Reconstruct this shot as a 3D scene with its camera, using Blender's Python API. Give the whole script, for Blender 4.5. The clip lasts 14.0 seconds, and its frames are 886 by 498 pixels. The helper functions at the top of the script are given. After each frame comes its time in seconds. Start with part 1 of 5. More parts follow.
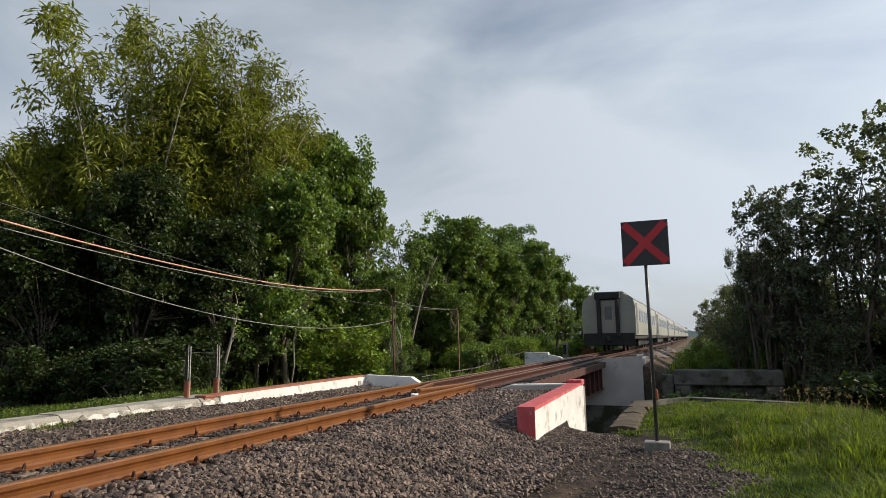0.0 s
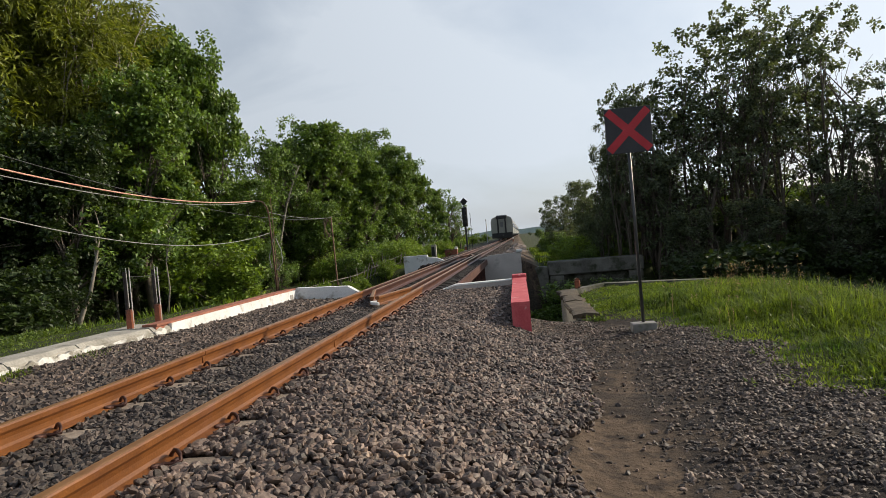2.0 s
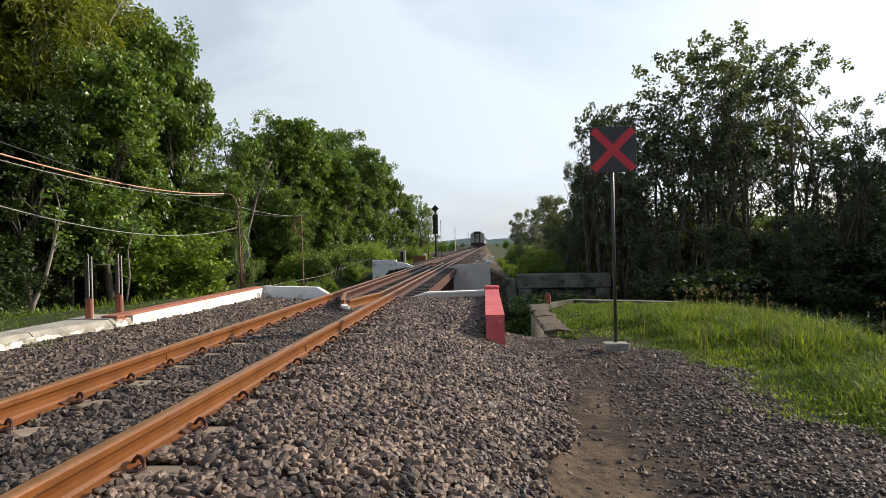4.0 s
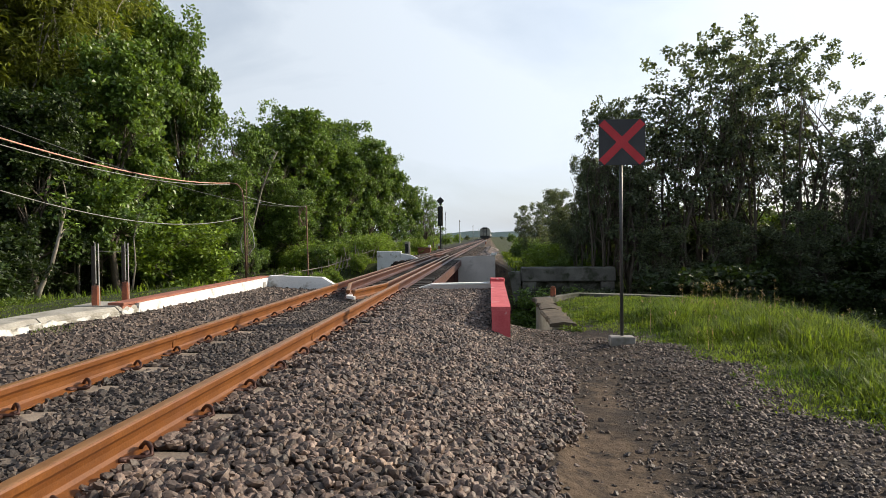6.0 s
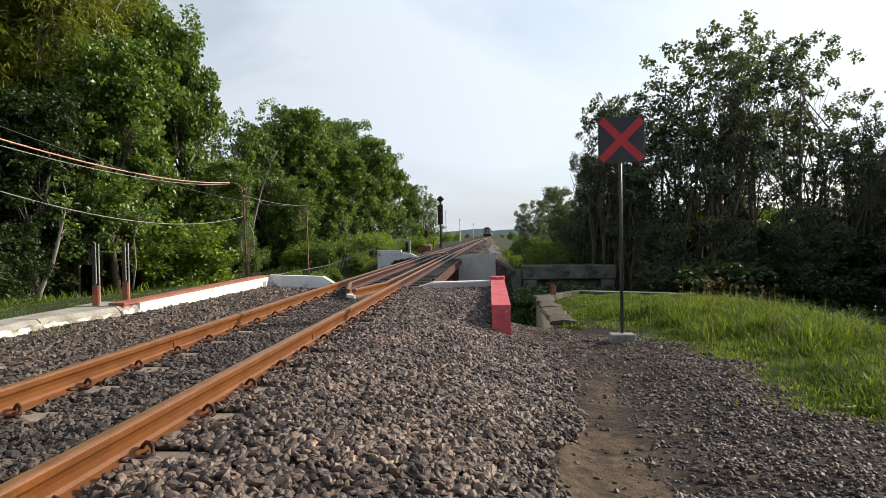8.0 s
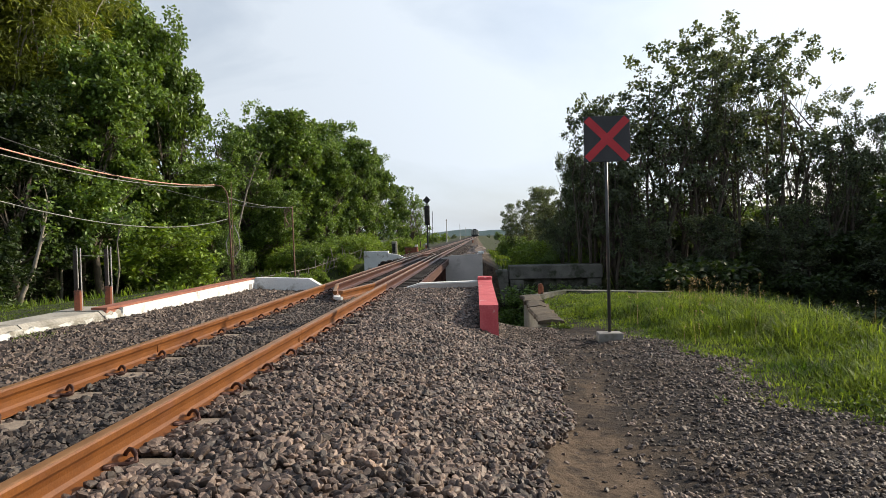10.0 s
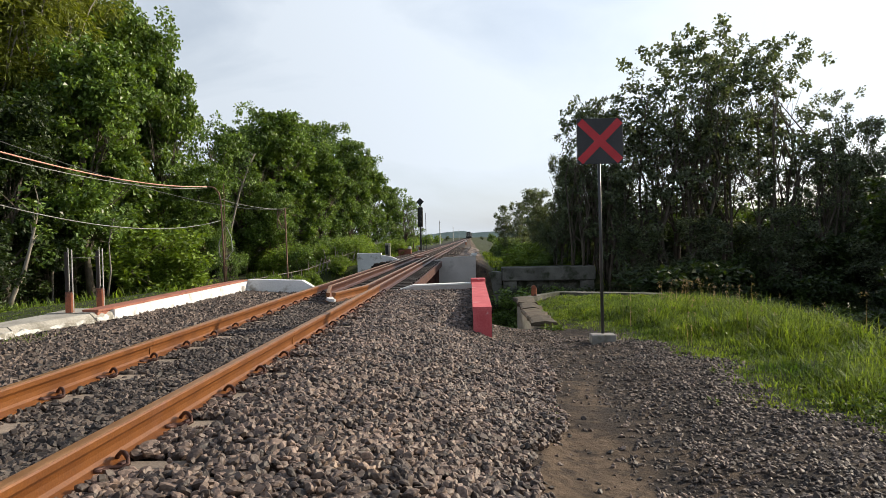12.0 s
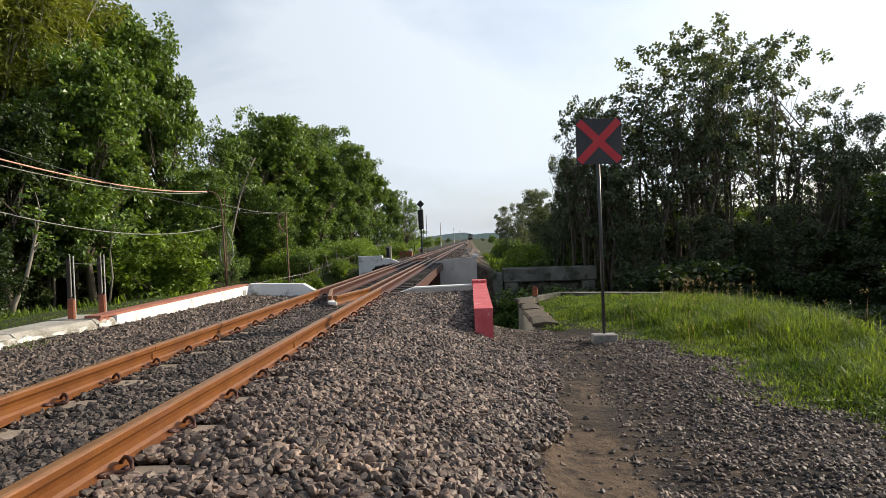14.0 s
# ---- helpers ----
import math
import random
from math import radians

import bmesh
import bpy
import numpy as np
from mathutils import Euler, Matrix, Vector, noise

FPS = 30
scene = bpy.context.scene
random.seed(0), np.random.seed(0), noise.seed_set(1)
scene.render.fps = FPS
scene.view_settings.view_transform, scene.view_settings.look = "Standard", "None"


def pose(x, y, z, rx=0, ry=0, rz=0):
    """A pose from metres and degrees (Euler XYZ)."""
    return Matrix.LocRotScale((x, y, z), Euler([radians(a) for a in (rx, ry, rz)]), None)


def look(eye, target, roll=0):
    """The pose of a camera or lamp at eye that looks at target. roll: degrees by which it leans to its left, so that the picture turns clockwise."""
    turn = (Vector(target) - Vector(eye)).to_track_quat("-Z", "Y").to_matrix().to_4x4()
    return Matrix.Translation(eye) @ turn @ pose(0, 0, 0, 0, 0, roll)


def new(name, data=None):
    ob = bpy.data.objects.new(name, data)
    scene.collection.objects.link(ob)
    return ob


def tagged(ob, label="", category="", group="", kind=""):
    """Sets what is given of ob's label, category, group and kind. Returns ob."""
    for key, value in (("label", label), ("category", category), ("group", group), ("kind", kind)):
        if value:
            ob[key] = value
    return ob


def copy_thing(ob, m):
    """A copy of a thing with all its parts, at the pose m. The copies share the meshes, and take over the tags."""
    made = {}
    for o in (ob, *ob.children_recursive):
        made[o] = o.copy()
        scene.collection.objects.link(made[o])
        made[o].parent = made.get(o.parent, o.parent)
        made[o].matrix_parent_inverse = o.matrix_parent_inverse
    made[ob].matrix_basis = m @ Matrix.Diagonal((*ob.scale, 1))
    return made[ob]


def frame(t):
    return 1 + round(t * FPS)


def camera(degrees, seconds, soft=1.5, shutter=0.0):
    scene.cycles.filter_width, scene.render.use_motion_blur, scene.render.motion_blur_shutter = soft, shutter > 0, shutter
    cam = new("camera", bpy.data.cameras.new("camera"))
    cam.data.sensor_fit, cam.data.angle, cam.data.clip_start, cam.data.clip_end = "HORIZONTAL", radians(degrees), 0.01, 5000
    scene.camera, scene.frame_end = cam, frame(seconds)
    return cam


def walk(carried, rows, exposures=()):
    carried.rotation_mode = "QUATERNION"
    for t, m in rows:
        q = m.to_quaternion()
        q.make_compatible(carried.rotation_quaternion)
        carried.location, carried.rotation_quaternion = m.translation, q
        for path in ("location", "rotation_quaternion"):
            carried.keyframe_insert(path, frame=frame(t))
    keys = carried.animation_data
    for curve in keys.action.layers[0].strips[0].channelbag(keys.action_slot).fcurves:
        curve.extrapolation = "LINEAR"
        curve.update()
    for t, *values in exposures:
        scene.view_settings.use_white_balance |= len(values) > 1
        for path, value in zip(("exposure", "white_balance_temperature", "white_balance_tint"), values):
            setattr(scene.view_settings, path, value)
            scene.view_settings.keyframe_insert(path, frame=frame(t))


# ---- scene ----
cam = camera(69.2, 14.0, soft=0.65)
PATH = [
    (0, (4.576, -3.737, 0.831), (3.864, -1.889, 1.112), -0.9),
    (0.5, (4.058, -3.521, 0.861), (3.608, -1.574, 0.955), 0.9),
    (1, (3.413, -3.596, 0.848), (3.082, -1.626, 0.753), 0.3),
    (1.5, (2.882, -3.616, 0.870), (2.463, -1.661, 0.874), -3.3),
    (2, (2.441, -3.647, 0.835), (2.207, -1.661, 0.806), -4.9),
    (2.5, (2.3, -3.618, 0.866), (2.058, -1.633, 0.885), -1.7),
    (3, (2.281, -3.579, 0.858), (2.097, -1.588, 0.84), -1.1),
    (3.5, (2.289, -3.545, 0.863), (2.154, -1.549, 0.849), -1.3),
    (6, (2.255, -3.497, 0.846), (2.111, -1.503, 0.808), -0.5),
    (6.5, (2.279, -3.599, 0.844), (2.044, -1.614, 0.785), -0.2),
    (7, (2.264, -3.531, 0.839), (2.045, -1.543, 0.789), 0.1),
    (7.5, (2.258, -3.514, 0.848), (2.089, -1.521, 0.812), -0.7),
    (8, (2.259, -3.502, 0.848), (2.114, -1.508, 0.805), -0.8),
    (10.5, (2.253, -3.473, 0.841), (2.152, -1.476, 0.8), -1.4),
    (11, (2.248, -3.475, 0.839), (2.144, -1.478, 0.792), -1.3),
    (11.5, (2.256, -3.478, 0.841), (2.155, -1.481, 0.805), -1.3),
    (12, (2.253, -3.473, 0.843), (2.17, -1.475, 0.807), -1.3),
    (12.5, (2.253, -3.486, 0.844), (2.169, -1.488, 0.81), -1.5),
    (13, (2.252, -3.484, 0.845), (2.158, -1.487, 0.811), -1.6),
    (13.5, (2.256, -3.487, 0.844), (2.164, -1.489, 0.801), -2.0),
    (14, (2.259, -3.487, 0.844), (2.173, -1.489, 0.814), -2.0),
]
walk(cam, [(t, look(eye, target, roll)) for t, eye, target, roll in PATH],
     [(0.0, -0.12), (0.5, 0.33), (1.0, 0.33), (1.5, 0.3), (2.0, -0.06), (2.5, 0.27), (3.0, 0.24), (14.0, 0.24)])

# ---- light ----
SUN_AZ, SUN_EL = 68.0, 27.0          # degrees from the track's heading towards its right, and above the horizon
world = bpy.data.worlds.new("sky")
scene.world = world
world.use_nodes = True
wn, wl = world.node_tree.nodes, world.node_tree.links
wn.clear()
w_out, w_bg, w_sky = wn.new("ShaderNodeOutputWorld"), wn.new("ShaderNodeBackground"), wn.new("ShaderNodeTexSky")
w_sky.sky_type, w_sky.sun_disc = "NISHITA", False
w_sky.sun_elevation, w_sky.sun_rotation = radians(SUN_EL), radians(SUN_AZ)
w_sky.air_density, w_sky.dust_density, w_sky.ozone_density = 1.0, 2.5, 1.2
w_map, w_co = wn.new("ShaderNodeMapping"), wn.new("ShaderNodeTexCoord")
w_map.inputs["Scale"].default_value = (1.0, 1.0, 2.6)
w_cloud = wn.new("ShaderNodeTexNoise")
w_cloud.inputs["Scale"].default_value, w_cloud.inputs["Detail"].default_value = 1.7, 7.0
w_cloud.inputs["Roughness"].default_value, w_cloud.inputs["Distortion"].default_value = 0.5, 0.5
w_ramp = wn.new("ShaderNodeMapRange")
w_ramp.inputs["From Min"].default_value, w_ramp.inputs["From Max"].default_value = 0.36, 0.60
w_ramp.inputs["To Min"].default_value, w_ramp.inputs["To Max"].default_value = 0.36, 0.95
w_mix = wn.new("ShaderNodeMix")
w_mix.data_type = "RGBA"
w_mix.inputs["B"].default_value = (5.85, 6.42, 7.1, 1)
wl.new(w_co.outputs["Generated"], w_map.inputs["Vector"])
wl.new(w_map.outputs["Vector"], w_cloud.inputs["Vector"])
wl.new(w_cloud.outputs["Fac"], w_ramp.inputs["Value"])
w_split, w_haze, w_mul = wn.new("ShaderNodeSeparateXYZ"), wn.new("ShaderNodeMapRange"), wn.new("ShaderNodeMath")
w_haze.inputs["From Min"].default_value, w_haze.inputs["From Max"].default_value = 0.36, 0.95
w_haze.inputs["To Min"].default_value, w_haze.inputs["To Max"].default_value = 1.0, 0.10
w_mul.operation = "MULTIPLY"
wl.new(w_co.outputs["Generated"], w_split.inputs["Vector"])
wl.new(w_split.outputs["Z"], w_haze.inputs["Value"])
wl.new(w_haze.outputs["Result"], w_mul.inputs[0])
wl.new(w_ramp.outputs["Result"], w_mul.inputs[1])
wl.new(w_mul.outputs["Value"], w_mix.inputs["Factor"])
wl.new(w_sky.outputs["Color"], w_mix.inputs["A"])
# thin cloud scatters the hidden sun's light forward, so the sky whitens towards it
w_dot, w_glow, w_tint = wn.new("ShaderNodeVectorMath"), wn.new("ShaderNodeMapRange"), wn.new("ShaderNodeVectorMath")
w_dot.operation, w_tint.operation = "DOT_PRODUCT", "SCALE"
w_dot.inputs[1].default_value = (math.sin(radians(SUN_AZ)) * math.cos(radians(SUN_EL)), math.cos(radians(SUN_AZ)) * math.cos(radians(SUN_EL)), math.sin(radians(SUN_EL)))
w_glow.inputs["From Min"].default_value, w_glow.inputs["From Max"].default_value = 0.1, 1.0
w_glow.inputs["To Min"].default_value, w_glow.inputs["To Max"].default_value = 0.93, 1.40
wl.new(w_co.outputs["Generated"], w_dot.inputs[0])
wl.new(w_dot.outputs["Value"], w_glow.inputs["Value"])
wl.new(w_mix.outputs["Result"], w_tint.inputs[0])
wl.new(w_glow.outputs["Result"], w_tint.inputs["Scale"])
wl.new(w_tint.outputs["Vector"], w_bg.inputs["Color"])
w_bg.inputs["Strength"].default_value = 0.115
wl.new(w_bg.outputs["Background"], w_out.inputs["Surface"])

sun_data = bpy.data.lights.new("sun", "SUN")
sun_data.energy, sun_data.angle, sun_data.color = 5.0, radians(0.8), (1.0, 0.88, 0.70)
sun = new("sun", sun_data)
sun_way = Vector((math.sin(radians(SUN_AZ)) * math.cos(radians(SUN_EL)), math.cos(radians(SUN_AZ)) * math.cos(radians(SUN_EL)), math.sin(radians(SUN_EL))))
sun.matrix_world = look(sun_way * 200, (0, 0, 0))


# ---- materials ----
def surface(name, dark, light, rough=0.8, scale=6.0, fine=60.0, bump=0.3, metal=0.0, vary="", amount=0.35, leafy=0.0, stain=None, stain_scale=1.2, stain_at=0.58, grain=0.4, spec=0.5):
    """A two-scale procedural surface. vary: 'island' or 'object' shifts the brightness from piece to piece; stain: a second colour in blots."""
    m = bpy.data.materials.new(name)
    m.use_nodes = True
    n, l = m.node_tree.nodes, m.node_tree.links
    b = n["Principled BSDF"]
    co = n.new("ShaderNodeTexCoord")
    big, small = n.new("ShaderNodeTexNoise"), n.new("ShaderNodeTexNoise")
    big.inputs["Scale"].default_value, big.inputs["Detail"].default_value = scale, 5.0
    small.inputs["Scale"].default_value, small.inputs["Detail"].default_value = fine, 3.0
    for t in (big, small):
        l.new(co.outputs["Object"], t.inputs["Vector"])
    add = n.new("ShaderNodeMix")
    add.inputs["Factor"].default_value = grain
    l.new(big.outputs["Fac"], add.inputs["A"])
    l.new(small.outputs["Fac"], add.inputs["B"])
    rng = n.new("ShaderNodeMapRange")
    rng.inputs["From Min"].default_value, rng.inputs["From Max"].default_value = 0.33, 0.67
    l.new(add.outputs["Result"], rng.inputs["Value"])
    mix = n.new("ShaderNodeMix")
    mix.data_type = "RGBA"
    mix.inputs["A"].default_value, mix.inputs["B"].default_value = (*dark, 1), (*light, 1)
    l.new(rng.outputs["Result"], mix.inputs["Factor"])
    colour = mix.outputs["Result"]
    if stain:
        blot, edge, over = n.new("ShaderNodeTexNoise"), n.new("ShaderNodeMapRange"), n.new("ShaderNodeMix")
        blot.inputs["Scale"].default_value, blot.inputs["Detail"].default_value, blot.inputs["Roughness"].default_value = stain_scale, 8.0, 0.65
        l.new(co.outputs["Object"], blot.inputs["Vector"])
        edge.inputs["From Min"].default_value, edge.inputs["From Max"].default_value = stain_at - 0.05, stain_at + 0.06
        l.new(blot.outputs["Fac"], edge.inputs["Value"])
        over.data_type = "RGBA"
        over.inputs["B"].default_value = (*stain, 1)
        l.new(edge.outputs["Result"], over.inputs["Factor"])
        l.new(colour, over.inputs["A"])
        colour = over.outputs["Result"]
    if vary:
        src = n.new("ShaderNodeNewGeometry" if vary == "island" else "ShaderNodeObjectInfo")
        span, hue = n.new("ShaderNodeMapRange"), n.new("ShaderNodeHueSaturation")
        span.inputs["To Min"].default_value, span.inputs["To Max"].default_value = 1 - amount, 1 + amount
        l.new(src.outputs["Random Per Island" if vary == "island" else "Random"], span.inputs["Value"])
        l.new(span.outputs["Result"], hue.inputs["Value"])
        l.new(colour, hue.inputs["Color"])
        colour = hue.outputs["Color"]
    l.new(colour, b.inputs["Base Color"])
    b.inputs["Roughness"].default_value, b.inputs["Metallic"].default_value = rough, metal
    b.inputs["Specular IOR Level"].default_value = spec
    if bump:
        bp = n.new("ShaderNodeBump")
        bp.inputs["Strength"].default_value, bp.inputs["Distance"].default_value = bump, 0.02
        l.new(add.outputs["Result"], bp.inputs["Height"])
        l.new(bp.outputs["Normal"], b.inputs["Normal"])
    if leafy:
        tr, ms = n.new("ShaderNodeBsdfTranslucent"), n.new("ShaderNodeMixShader")
        glow = n.new("ShaderNodeMix")
        glow.data_type, glow.blend_type = "RGBA", "MULTIPLY"
        glow.inputs["Factor"].default_value = 1.0
        glow.inputs["B"].default_value = (1.5, 1.5, 0.5, 1)
        l.new(colour, glow.inputs["A"])
        l.new(glow.outputs["Result"], tr.inputs["Color"])
        ms.inputs["Fac"].default_value = leafy
        l.new(b.outputs["BSDF"], ms.inputs[1])
        l.new(tr.outputs["BSDF"], ms.inputs[2])
        l.new(ms.outputs["Shader"], n["Material Output"].inputs["Surface"])
    return m


RUST = surface("rusted_rail_steel", (0.102, 0.033, 0.007), (0.208, 0.075, 0.0145), 0.5, 5.0, 90.0, 0.15, 0.1, stain=(0.16, 0.06, 0.025), stain_scale=2.2, stain_at=0.62)
RAIL_TOP = surface("worn_rail_head", (0.23, 0.105, 0.038), (0.36, 0.19, 0.085), 0.40, 8.0, 120.0, 0.06, 0.35)
RUST_DARK = surface("dark_red_rail_steel", (0.036, 0.012, 0.008), (0.085, 0.029, 0.018), 0.5, 5.0, 90.0, 0.15, 0.1)
GIRDER = surface("rusty_painted_girder", (0.035, 0.016, 0.012), (0.12, 0.045, 0.03), 0.75, 4.0, 60.0, 0.3, 0.1)
CLIP = surface("dark_spring_steel", (0.03, 0.015, 0.012), (0.09, 0.04, 0.03), 0.55, 20.0, 150.0, 0.2, 0.5)
SLEEPER = surface("dusty_concrete_sleeper", (0.13, 0.10, 0.077), (0.30, 0.245, 0.19), 0.9, 6.0, 90.0, 0.4, vary="object", amount=0.2)
TIMBER = surface("creosoted_timber", (0.014, 0.011, 0.009), (0.042, 0.032, 0.026), 0.85, 7.0, 70.0, 0.4, vary="object", amount=0.3)
# a darker tone of the ballast, used between the rails
GAUGE_STONE = surface("dark_gauge_stone", (0.020, 0.015, 0.0125), (0.092, 0.069, 0.055), 0.65, 3.0, 55.0, 0.5, vary="island", amount=0.75)
OLD_STONE = surface("weathered_crushed_stone", (0.030, 0.022, 0.018), (0.150, 0.110, 0.085), 0.65, 3.0, 55.0, 0.5, vary="island", amount=0.75)
PEEL = surface("peeling_whitewash", (0.45, 0.44, 0.41), (0.66, 0.65, 0.61), 0.9, 5.0, 60.0, 0.4, stain=(0.20, 0.185, 0.15), stain_scale=5.5, stain_at=0.52)
STONE = surface("crushed_stone", (0.019, 0.0132, 0.0112), (0.184, 0.130, 0.100), 0.58, 3.0, 55.0, 0.5, vary="island", amount=0.8, stain=(0.195, 0.138, 0.096), stain_scale=2.6, stain_at=0.65)
WHITE = surface("limewashed_concrete", (0.55, 0.55, 0.54), (0.78, 0.78, 0.77), 0.85, 2.0, 40.0, 0.25, stain=(0.36, 0.34, 0.30), stain_scale=3.4, stain_at=0.585)
RED = surface("faded_red_paint", (0.42, 0.05, 0.06), (0.60, 0.13, 0.14), 0.75, 4.0, 60.0, 0.2, stain=(0.60, 0.40, 0.38), stain_scale=5.0, stain_at=0.66)
FLAKED = surface("flaking_red_stub", (0.20, 0.055, 0.028), (0.38, 0.13, 0.06), 0.8, 8.0, 70.0, 0.4, stain=(0.035, 0.028, 0.024), stain_scale=9.0, stain_at=0.55)
BRICK = surface("red_brick_coping", (0.20, 0.066, 0.042), (0.34, 0.14, 0.09), 0.85, 8.0, 70.0, 0.4)
PALE_CONCRETE = surface("pale_abutment_concrete", (0.40, 0.365, 0.335), (0.56, 0.515, 0.475), 0.9, 1.5, 40.0, 0.3, stain=(0.27, 0.25, 0.22), stain_scale=0.9, stain_at=0.62)
CONCRETE = surface("weathered_concrete", (0.18, 0.17, 0.16), (0.36, 0.345, 0.32), 0.9, 1.2, 35.0, 0.4, stain=(0.12, 0.115, 0.09), stain_scale=1.1, stain_at=0.57)
MOSSY = surface("mossy_old_concrete", (0.06, 0.058, 0.048), (0.20, 0.19, 0.165), 0.95, 1.6, 30.0, 0.6, stain=(0.035, 0.04, 0.02), stain_scale=1.4, stain_at=0.54)
KERB = surface("chipped_kerb_concrete", (0.22, 0.205, 0.175), (0.42, 0.40, 0.35), 0.9, 3.0, 45.0, 0.5, stain=(0.16, 0.15, 0.11), stain_scale=3.2, stain_at=0.6)
LEDGE = surface("broken_brown_stone", (0.038, 0.029, 0.020), (0.105, 0.082, 0.056), 0.95, 4.0, 40.0, 0.7, vary="object", amount=0.3, stain=(0.05, 0.045, 0.03), stain_scale=4.0)
SIGN_BLACK = surface("matt_black_sign_plate", (0.026, 0.027, 0.031), (0.042, 0.043, 0.048), 0.65, 5.0, 80.0, 0.05)
SIGN_RED = surface("red_sign_film", (0.42, 0.012, 0.022), (0.52, 0.022, 0.035), 0.5, 6.0, 70.0, 0.03)
POST = surface("dark_painted_post", (0.022, 0.023, 0.025), (0.055, 0.057, 0.06), 0.35, 8.0, 120.0, 0.1)
ROD = surface("grey_rod", (0.30, 0.29, 0.27), (0.5, 0.49, 0.46), 0.6, 8.0, 100.0, 0.1, 0.3)
OLD_WOOD = surface("weathered_pole_wood", (0.10, 0.065, 0.04), (0.26, 0.19, 0.13), 0.9, 4.0, 60.0, 0.4)
WIRE_RED = surface("faded_orange_cable", (0.45, 0.20, 0.14), (0.66, 0.38, 0.28), 0.6, 6.0, 80.0, 0.0)
WIRE_GREY = surface("grey_cable", (0.16, 0.16, 0.15), (0.34, 0.33, 0.31), 0.6, 6.0, 80.0, 0.0)
WIRE_BLACK = surface("black_cable", (0.02, 0.02, 0.02), (0.05, 0.05, 0.05), 0.6, 6.0, 80.0, 0.0)
BARK = surface("grey_brown_bark", (0.05, 0.04, 0.03), (0.16, 0.13, 0.10), 0.9, 3.0, 30.0, 0.7)
RUSTY_PIPE = surface("rusty_thin_pipe", (0.09, 0.045, 0.03), (0.24, 0.13, 0.09), 0.7, 6.0, 80.0, 0.2)
PALE_BARK = surface("pale_bark", (0.16, 0.14, 0.115), (0.34, 0.30, 0.25), 0.85, 3.0, 30.0, 0.5)
LEAF = surface("broad_leaf", (0.048, 0.096, 0.020), (0.190, 0.275, 0.058), 0.42, 0.5, 5.0, 0.0, vary="island", amount=0.6, leafy=0.27)
LEAF_DARK = surface("dark_teak_leaf", (0.066, 0.086, 0.056), (0.140, 0.168, 0.104), 0.55, 0.5, 5.0, 0.0, vary="island", amount=0.6, leafy=0.34, spec=0.4)
LEAF_YELLOW = surface("bamboo_leaf", (0.098, 0.122, 0.014), (0.215, 0.240, 0.030), 0.55, 0.4, 4.0, 0.0, vary="island", amount=0.5, leafy=0.35)
# darker copy of the leaf: canopy shade is put into the colour
LEAF_SHADED = surface("shaded_green_leaf", (0.018, 0.034, 0.009), (0.050, 0.080, 0.018), 0.5, 0.5, 5.0, 0.0, vary="island", amount=0.55, leafy=0.3)
LEAF_BRIGHT = surface("young_shrub_leaf", (0.105, 0.175, 0.024), (0.23, 0.31, 0.052), 0.5, 0.6, 5.0, 0.0, vary="island", amount=0.5, leafy=0.35)
GRASS = surface("grass_blade", (0.024, 0.062, 0.010), (0.198, 0.258, 0.045), 0.55, 1.1, 3.0, 0.0, vary="island", amount=0.7, leafy=0.5, spec=0.24)
STRAW = surface("dry_seed_head", (0.22, 0.15, 0.115), (0.40, 0.30, 0.24), 0.8, 2.0, 20.0, 0.0, vary="island", amount=0.3, leafy=0.3)
COACH = surface("silver_grey_coach_paint", (0.22, 0.225, 0.20), (0.36, 0.355, 0.315), 0.4, 0.6, 20.0, 0.03, 0.25, stain=(0.27, 0.26, 0.24), stain_scale=0.9, stain_at=0.64)
COACH_DARK = surface("sooty_black_parts", (0.008, 0.009, 0.010), (0.03, 0.03, 0.032), 0.7, 2.0, 30.0, 0.1)
COACH_GLASS = surface("tinted_coach_glass", (0.012, 0.015, 0.018), (0.022, 0.026, 0.03), 0.1, 1.0, 10.0, 0.0)
COACH_ROOF = surface("grey_coach_roof", (0.10, 0.105, 0.11), (0.19, 0.195, 0.20), 0.6, 1.0, 20.0, 0.05)
WEED = surface("low_weed_leaf", (0.045, 0.085, 0.014), (0.13, 0.175, 0.036), 0.6, 1.2, 8.0, 0.0, vary="island", amount=0.5, leafy=0.4)
WATER = surface("murky_canal_water", (0.022, 0.025, 0.018), (0.035, 0.038, 0.026), 0.12, 2.0, 12.0, 0.15)
# far trees and hills, their colour paled to carry the distance haze
HILL = surface("haze_tinted_far_trees", (0.25, 0.31, 0.27), (0.33, 0.39, 0.35), 1.0, 0.02, 0.2, 0.0)
PLAIN_WHITE = surface("white_marker_paint", (0.66, 0.66, 0.64), (0.8, 0.8, 0.78), 0.7, 5.0, 60.0, 0.1)


